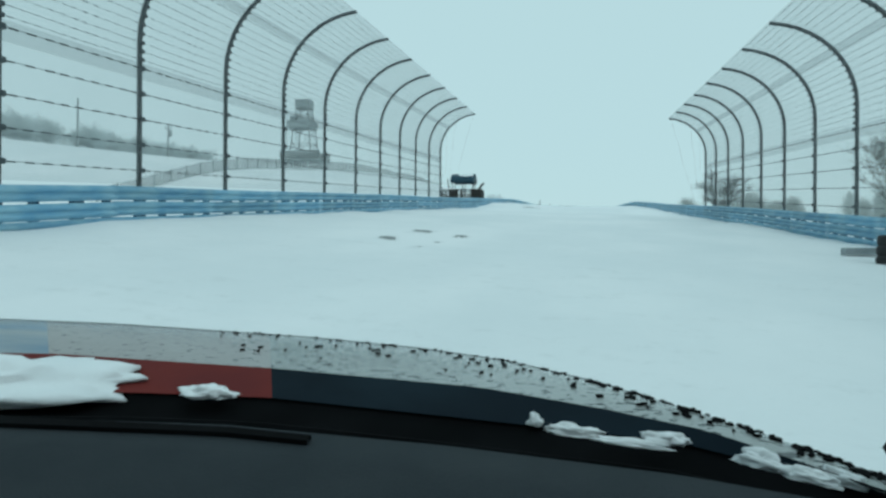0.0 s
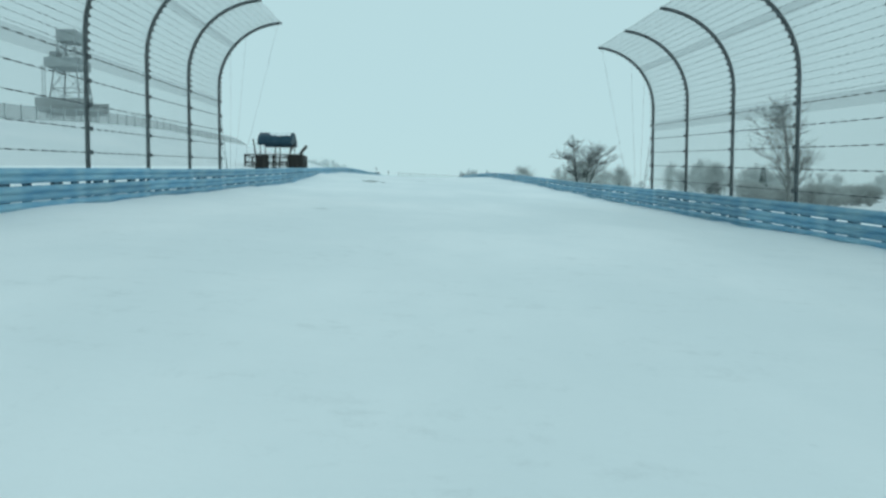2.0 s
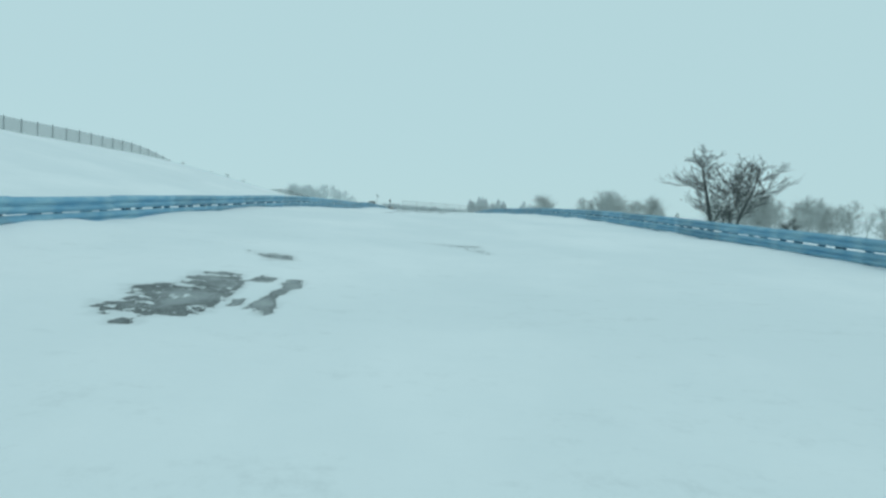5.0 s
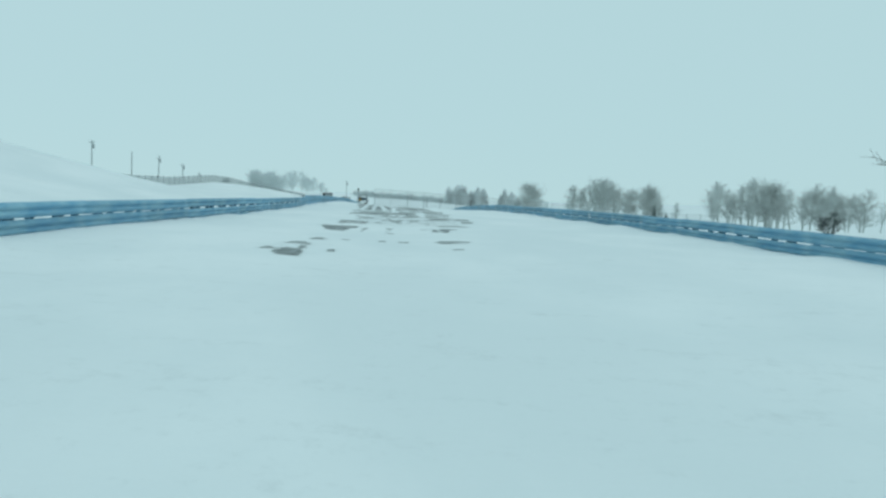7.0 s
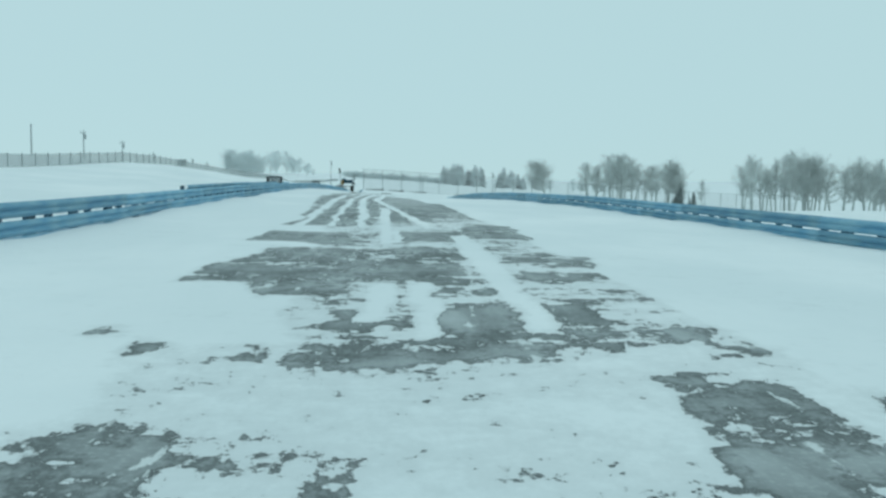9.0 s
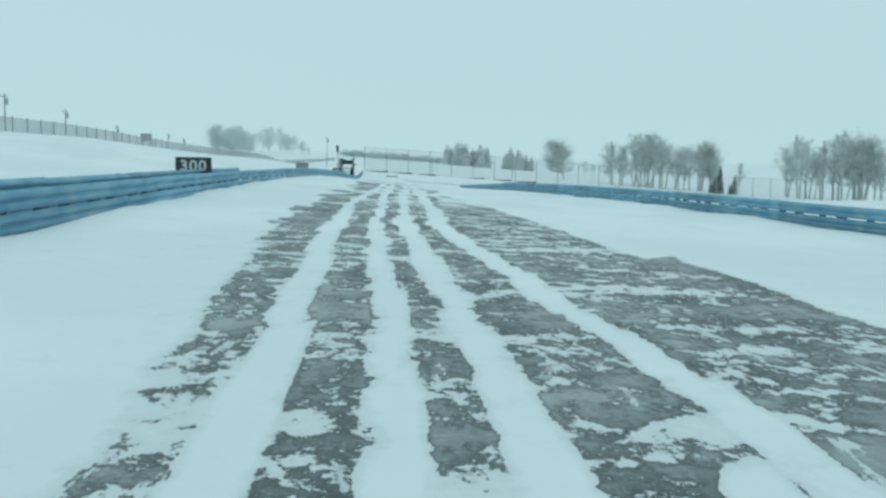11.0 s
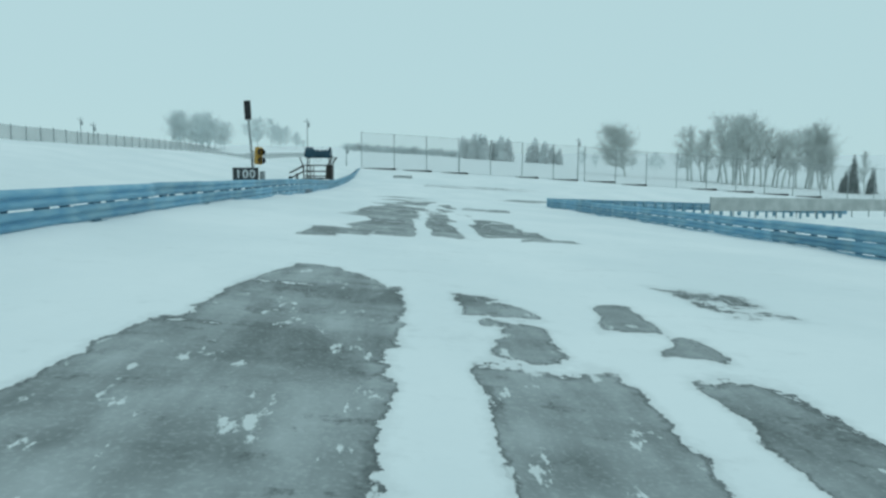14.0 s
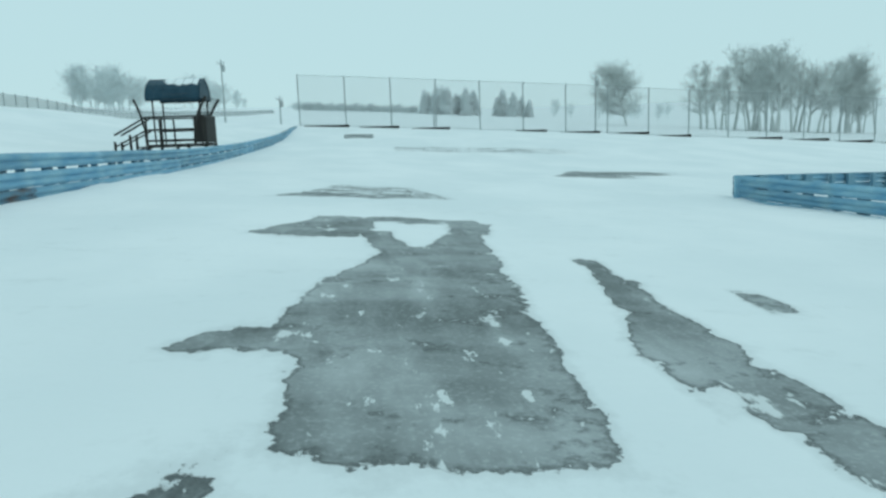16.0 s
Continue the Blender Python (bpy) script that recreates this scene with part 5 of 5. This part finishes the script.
def conifer_geo(seed, height, width, peak):
    rng = random.Random(seed)
    trunk, boughs = Geo().tube([(0, 0, -0.3), (0, 0, height)], [height * 0.02, 0.02], 6), Geo()
    z = height * 0.06
    while z < height * 0.98:
        r = width * (1 - z / height) ** peak + 0.12
        n = rng.randint(9, 12)
        for k in range(n):
            a = 2 * math.pi * (k + rng.random() * 0.6) / n
            q = r * rng.uniform(0.7, 1.1)
            out, side = Vector((math.cos(a), math.sin(a), 0)), Vector((-math.sin(a), math.cos(a), 0))
            droop = Vector((0, 0, -0.28 * q))
            base = Vector((0, 0, z + rng.uniform(-0.1, 0.1)))
            w = 0.26 * q + 0.1
            i = len(boughs.v)
            mid = base + out * q * 0.55 + droop * 0.25
            tip = base + out * q + droop
            boughs.v += [tuple(p) for p in (base, mid + side * w + Vector((0, 0, -0.1 * q)), mid - side * w + Vector((0, 0, -0.1 * q)), tip, mid + Vector((0, 0, 0.05 * q)))]
            boughs.f += [[i, i + 1, i + 4], [i, i + 4, i + 2], [i + 1, i + 3, i + 4], [i + 4, i + 3, i + 2]]
        z += height * 0.045
    return trunk, boughs


def conifer(label, meshes, x, y, scale, group):
    t = thing("conifer", label, "tree", group, at=(x, y, land(x, y) - 0.05))
    m = Matrix.Rotation(rnd.uniform(0, 6.28), 4, "Z") @ Matrix.Diagonal((scale, scale, scale * rnd.uniform(0.9, 1.1), 1))
    part("trunk", meshes[0], None, t, m=m)
    part("crown", meshes[1], None, t, m=m)


def conifer_kind(seed, h, w, bark, needles, peak=0.6):
    a, b = conifer_geo(seed, h, w, peak)
    return a.mesh("trunk", bark), b.mesh("crown", needles)


SPRUCE = conifer_kind(3, 6.5, 1.45, BARK_HAZE, NEEDLES)
for x, y, s in ((96.2, 353, 0.6), (98.9, 353, 1.25), (97.8, 354, 0.8), (101.8, 352, 0.55), (104.2, 354, 1.0)):
    conifer("small snow-dusted spruce beside the grove", SPRUCE, x, y, s, "spruces")
conifer("dark snow-dusted spruce in the thicket", SPRUCE, 70, 158, 1.3, "spruces")
PINE = conifer_kind(8, 16, 5.6, BARK_FAR_HAZE, NEEDLES_HAZE, 0.46)
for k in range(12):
    conifer("pine in a far clump, coloured for haze", PINE, 40 + 2.5 * k, 632 + rnd.uniform(-8, 8), rnd.uniform(0.75, 1.05), "far pines")
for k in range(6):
    conifer("pine in a far clump, coloured for haze", PINE, 81 + 3.4 * k, 622 + rnd.uniform(-8, 8), rnd.uniform(0.65, 1.0), "far pines")


# ---------------------------------------------------------------- the car, standing at the start of the run
def build_car():
    car = thing("car", "dirty silver car with red and blue decals, snow on cowl", "car")
    eye = 1.42
    car.matrix_world = Matrix.Translation((0, 0, 1.2)) @ pose(0, 0, 0, 0, 0, 7.2) @ pose(0, 0, 0, 5.4) @ Matrix.Translation((0, 0, -eye))
    span = [-0.95, -0.77, -0.585, -0.274, -0.1, 0.025, 0.15, 0.274, 0.38, 0.47, 0.573, 0.63]
    lip_y = [1.55, 1.60, 1.68, 1.75, 1.65, 1.50, 1.30, 1.15, 1.05, 0.98, 0.90, 0.86]
    lip_fall = [0.205, 0.209, 0.214, 0.231, 0.246, 0.263, 0.291, 0.329, 0.363, 0.395, 0.439, 0.465]
    seam_fall = [(-0.95, 0.266), (-0.68, 0.266), (-0.337, 0.283), (-0.017, 0.307), (0.15, 0.334), (0.315, 0.366), (0.63, 0.47)]
    cowl_fall = [(-0.95, 0.335), (-0.56, 0.326), (-0.338, 0.330), (-0.06, 0.354), (0.275, 0.385), (0.63, 0.475)]
    dash_fall = [(-0.95, 0.365), (-0.411, 0.371), (-0.06, 0.396), (0.277, 0.431), (0.63, 0.485)]

    def read(table, k):
        return float(np.interp(k, [a for a, _ in table], [b for _, b in table]))

    def edge(k, fall, drop):
        y = drop / fall
        return Vector((k * y, y, eye - drop))

    def lip(k):
        y = float(np.interp(k, span, lip_y))
        return Vector((k * y, y, eye - y * float(np.interp(k, span, lip_fall))))

    def seam(k):
        return edge(k, read(seam_fall, k), 0.35)

    def cowl(k):
        return edge(k, read(cowl_fall, k), 0.365)

    def dash(k):
        return edge(k, read(dash_fall, k), 0.30)

    def sheet(name, rows, mat, label="", smooth=True):
        g = Geo()
        n = len(rows[0])
        g.v = [tuple(p) for row in rows for p in row]
        g.f = [[j * n + i, j * n + i + 1, (j + 1) * n + i + 1, (j + 1) * n + i] for j in range(len(rows) - 1) for i in range(n - 1)]
        return part(name, g, mat, car, label, smooth)

    ks = list(np.linspace(-0.95, 0.63, 50))

    def bonnet_rows(keys):
        rows = []
        for s in (0, 0.2, 0.4, 0.6, 0.8, 1.0):
            rows.append([seam(k).lerp(lip(k), s) + Vector((0, 0, 0.012 * math.sin(math.pi * s))) for k in keys])
        for out, down in ((0.03, 0.015), (0.08, 0.06), (0.16, 0.16), (0.22, 0.34)):
            rows.append([lip(k) + Vector((out * max(0.0, min(1, (k + 0.3) / 0.5)) * 0.9, out, -down)) for k in keys])
        return rows

    sheet("bonnet", bonnet_rows([k for k in ks if k > -0.36]), CAR_PAINT, "road-dirty silver bonnet flecked with grime")
    sheet("pale_wrap", bonnet_rows([k for k in ks if -0.70 < k < -0.33]), CAR_PALE, "pale pinkish wrap on the bonnet")
    sheet("blue_wrap", bonnet_rows([k for k in ks if k < -0.67]), CAR_BLUE, "faded blue wrap on the bonnet")
    part("bonnet_edge", Geo().tube([lip(k) + Vector((0, 0, -0.001)) for k in ks], 0.0028, 5), CAR_GRIME, car, "grimy leading crease of the bonnet")
    flecks, rng = Geo(), random.Random(21)
    for _ in range(260):
        k = 0.58 - 1.0 * rng.random() ** 1.3
        t = 1 - 0.75 * rng.random() ** (2.2 if k < 0.1 else 1.3)
        p = seam(k).lerp(lip(k), t) + Vector((0, 0, 0.012 * math.sin(math.pi * t) + 0.001))
        size = rng.uniform(0.0015, 0.0055) * (1.4 if k > 0.1 else 1.0)
        flecks.box(p.x, p.y, p.z, size * rng.uniform(1, 2.6), size * rng.uniform(1, 2), 0.004, Euler((rng.uniform(-0.3, 0.3), 0, rng.uniform(0, 3))).to_matrix())
    tagged(part("grime", flecks, CAR_BLACK, car, "black flecks of frozen road grime"), kind="stuff")
    sheet("red_band", [[cowl(k).lerp(seam(k), s) + Vector((0, 0, 0.004)) for k in np.linspace(-0.95, -0.337, 24)] for s in (0, 0.5, 1)], CAR_RED, "dark red band along the bonnet's rear edge")
    sheet("dark_band", [[cowl(k).lerp(seam(k), s) + Vector((0, 0, 0.004)) for k in np.linspace(-0.337, 0.63, 30)] for s in (0, 0.5, 1)], CAR_NAVY, "blue-black band along the bonnet's rear edge")
    sheet("cowl", [[dash(k) + (cowl(k) - dash(k)) * s + Vector((0, 0, -0.06 * math.sin(math.pi * s) - 0.002)) for k in ks] for s in (0.04, 0.2, 0.4, 0.6, 0.8, 1.0, 1.06)], CAR_BLACK, "black plastic windscreen cowl")
    rows = [[Vector((p.x * s, p.y * s, p.z - 0.004 * (1 - s) - 0.0)) for p in (dash(k) for k in np.linspace(-1.15, 0.66, 40))] for s in (1.0, 0.9, 0.75, 0.6, 0.45)]
    rows.insert(0, [p + Vector((0, 0.012, -0.03)) for p in rows[0]])
    sheet("dashboard", rows, CAR_DASH, "dark grey padded dashboard")
    slot = Geo()
    for k in np.linspace(-0.95, -0.28, 22):
        t = (k + 0.95) / 0.67
        p = dash(k) * 1.0
        c = Vector((p.x, p.y, p.z)) * (0.972 - 0.012 * t)
        w = 0.012 * (1 - 0.25 * t)
        slot.v += [(c.x, c.y - w, 1.126), (c.x, c.y + w, 1.126), (c.x, c.y + w, 1.10), (c.x, c.y - w, 1.10)]
    for i in range(21):
        slot.f += [[4 * i + a, 4 * i + (a + 1) % 4, 4 * i + 4 + (a + 1) % 4, 4 * i + 4 + a] for a in range(4)]
    part("defrost_slot", slot, CAR_BLACK, car)
    wiper = [dash(k).lerp(cowl(k), 0.6) + Vector((0, 0, -0.028)) for k in np.linspace(-0.8, 0.5, 18)]
    part("wiper_arm", Geo().tube(wiper, 0.007, 6), CAR_BLACK, car)

    def snow_lump(k0, k1, s, size, seed):
        rng = random.Random(seed)
        bm = bmesh.new()
        bmesh.ops.create_icosphere(bm, subdivisions=4, radius=1.0)
        a, b = dash(k0).lerp(cowl(k0), s), dash(k1).lerp(cowl(k1), s)
        mid, run = (a + b) / 2, (b - a)
        off = Vector((rng.uniform(0, 50), rng.uniform(0, 50), 0))
        for v in bm.verts:
            d = 1 + 0.55 * noise.noise(v.co * 1.7 + off) + 0.25 * noise.noise(v.co * 4.5 + off) + 0.10 * noise.noise(v.co * 13 + off)
            q = v.co * d
            v.co = mid + run * q.x * 0.5 + Vector((0, q.y * size[0], max(q.z, -0.3) * size[1])) + Vector((0, 0, 0.01))
        me = bpy.data.meshes.new("cowl_snow")
        bm.to_mesh(me)
        bm.free()
        me.materials.append(SNOW)
        me.polygons.foreach_set("use_smooth", [True] * len(me.polygons))
        part("cowl_snow", me, None, car, "clump of snow caught on the cowl")

    snow_lump(-1.02, -0.53, 1.25, (0.13, 0.05), 3)
    snow_lump(-0.66, -0.50, 1.3, (0.05, 0.016), 4)
    snow_lump(-0.48, -0.40, 0.9, (0.022, 0.014), 5)
    snow_lump(0.055, 0.075, 1.0, (0.008, 0.014), 7)
    snow_lump(0.08, 0.16, 0.7, (0.008, 0.010), 8)
    snow_lump(0.15, 0.26, 0.5, (0.006, 0.006), 13)
    snow_lump(0.225, 0.29, 0.85, (0.012, 0.012), 9)
    snow_lump(0.36, 0.43, 0.75, (0.012, 0.014), 10)
    snow_lump(0.43, 0.51, 0.5, (0.010, 0.010), 12)
    snow_lump(0.47, 0.55, 1.0, (0.012, 0.012), 11)

    # shell round and behind the eye
    left, right = -1.28, 0.62
    side = [(-2.35, 0.35), (-2.4, 0.75), (-2.25, 1.02), (0.5, 1.02), (0.9, 0.90), (1.5, 0.74), (1.75, 0.56), (1.72, 0.32)]
    for cy in (1.05, -1.55):
        arch = [(cy + 0.38 * math.cos(a), 0.34 + 0.38 * math.sin(a)) for a in np.linspace(0.0, math.pi, 9)]
        side += arch
    for x0, x1 in ((left, left + 0.06), (right - 0.06, right)):
        part("body_side", Geo().prism(side, "x", x0, x1), CAR_PAINT, car)
    part("floor_pan", Geo().box((left + right) / 2, -0.4, 0.30, right - left - 0.14, 3.6, 0.06), BLACK, car)
    part("tail", Geo().box((left + right) / 2, -2.3, 0.70, right - left - 0.14, 0.1, 0.66), CAR_PAINT, car)
    arch = [(left + 0.16, 1.60), (left + 0.3, 1.66), (-0.33, 1.70), (right - 0.3, 1.66), (right - 0.16, 1.60)]
    under = [(x, z - 0.05) for x, z in arch[::-1]]
    part("roof", Geo().prism(arch + under, "y", -1.5, 0.28), CAR_PAINT, car)
    for x, dx in ((left + 0.18, -0.14), (right - 0.18, 0.14)):
        part("windscreen_pillar", Geo().tube([(x, 0.27, 1.60), (x + dx * 0.6, 0.62, 1.34), (x + dx, 0.95, 1.05)], 0.04, 6), BLACK, car)
        part("rear_pillar", Geo().tube([(x, -1.45, 1.60), (x + dx, -2.2, 1.03)], 0.05, 6), CAR_PAINT, car)
        part("door_pillar", Geo().tube([(x, -0.5, 1.60), (x + dx, -0.5, 1.03)], 0.04, 6), BLACK, car)
    rim = Geo().tube([(-0.1, 0, 0), (0.1, 0, 0)], 0.2, 14).mesh("rim", GREY)
    for x in (left + 0.12, right - 0.12):
        for y in (1.05, -1.55):
            w = part("tyre", TYRE, None, car, m=Matrix.Translation((x, y, 0.33)) @ Matrix.Rotation(radians(90), 4, "Y"))
            part("rim", rim, None, w, m=Matrix.Rotation(radians(90), 4, "Y"))


CAR_PAINT = material("grimy_silver_paint", (0.30, 0.325, 0.32), 0.2, 0.25, (0.035, 0.045, 0.05), 48, 0.15, 40, (1, 1.6, 1))
CAR_PALE = material("grimy_pale_wrap", (0.30, 0.285, 0.28), 0.22, 0.1, (0.06, 0.065, 0.07), 40, 0.1, 40, (1, 1.6, 1))
CAR_BLUE = material("faded_blue_wrap", (0.10, 0.19, 0.28), 0.25, 0, (0.26, 0.30, 0.32), 5, 0.1, 40, (0.6, 2.5, 1))
for paint, lo, hi in ((CAR_PAINT, 0.56, 0.62), (CAR_PALE, 0.60, 0.66)):
    for node in paint.node_tree.nodes:
        if node.bl_idname == "ShaderNodeMapRange":
            node.inputs[1].default_value, node.inputs[2].default_value = lo, hi
CAR_GRIME = material("road_grime", (0.07, 0.08, 0.085), 0.8, 0, (0.16, 0.175, 0.18), 20)
CAR_RED = material("dark_red_wrap", (0.15, 0.026, 0.022), 0.7, 0, (0.12, 0.022, 0.022), 6)
CAR_NAVY = material("blue_black_wrap", (0.006, 0.012, 0.018), 0.8, 0, (0.010, 0.02, 0.028), 5)
CAR_BLACK = material("black_cowl_plastic", (0.003, 0.0035, 0.004), 0.95, 0, (0.006, 0.007, 0.008), 5)
CAR_DASH = material("dark_dash_plastic", (0.034, 0.042, 0.048), 0.8, 0, (0.042, 0.050, 0.056), 8, 0.3, 300)
for dark in (CAR_RED, CAR_NAVY, CAR_BLACK, CAR_DASH):
    dark.node_tree.nodes["Principled BSDF"].inputs["Specular IOR Level"].default_value = 0.05
build_car()
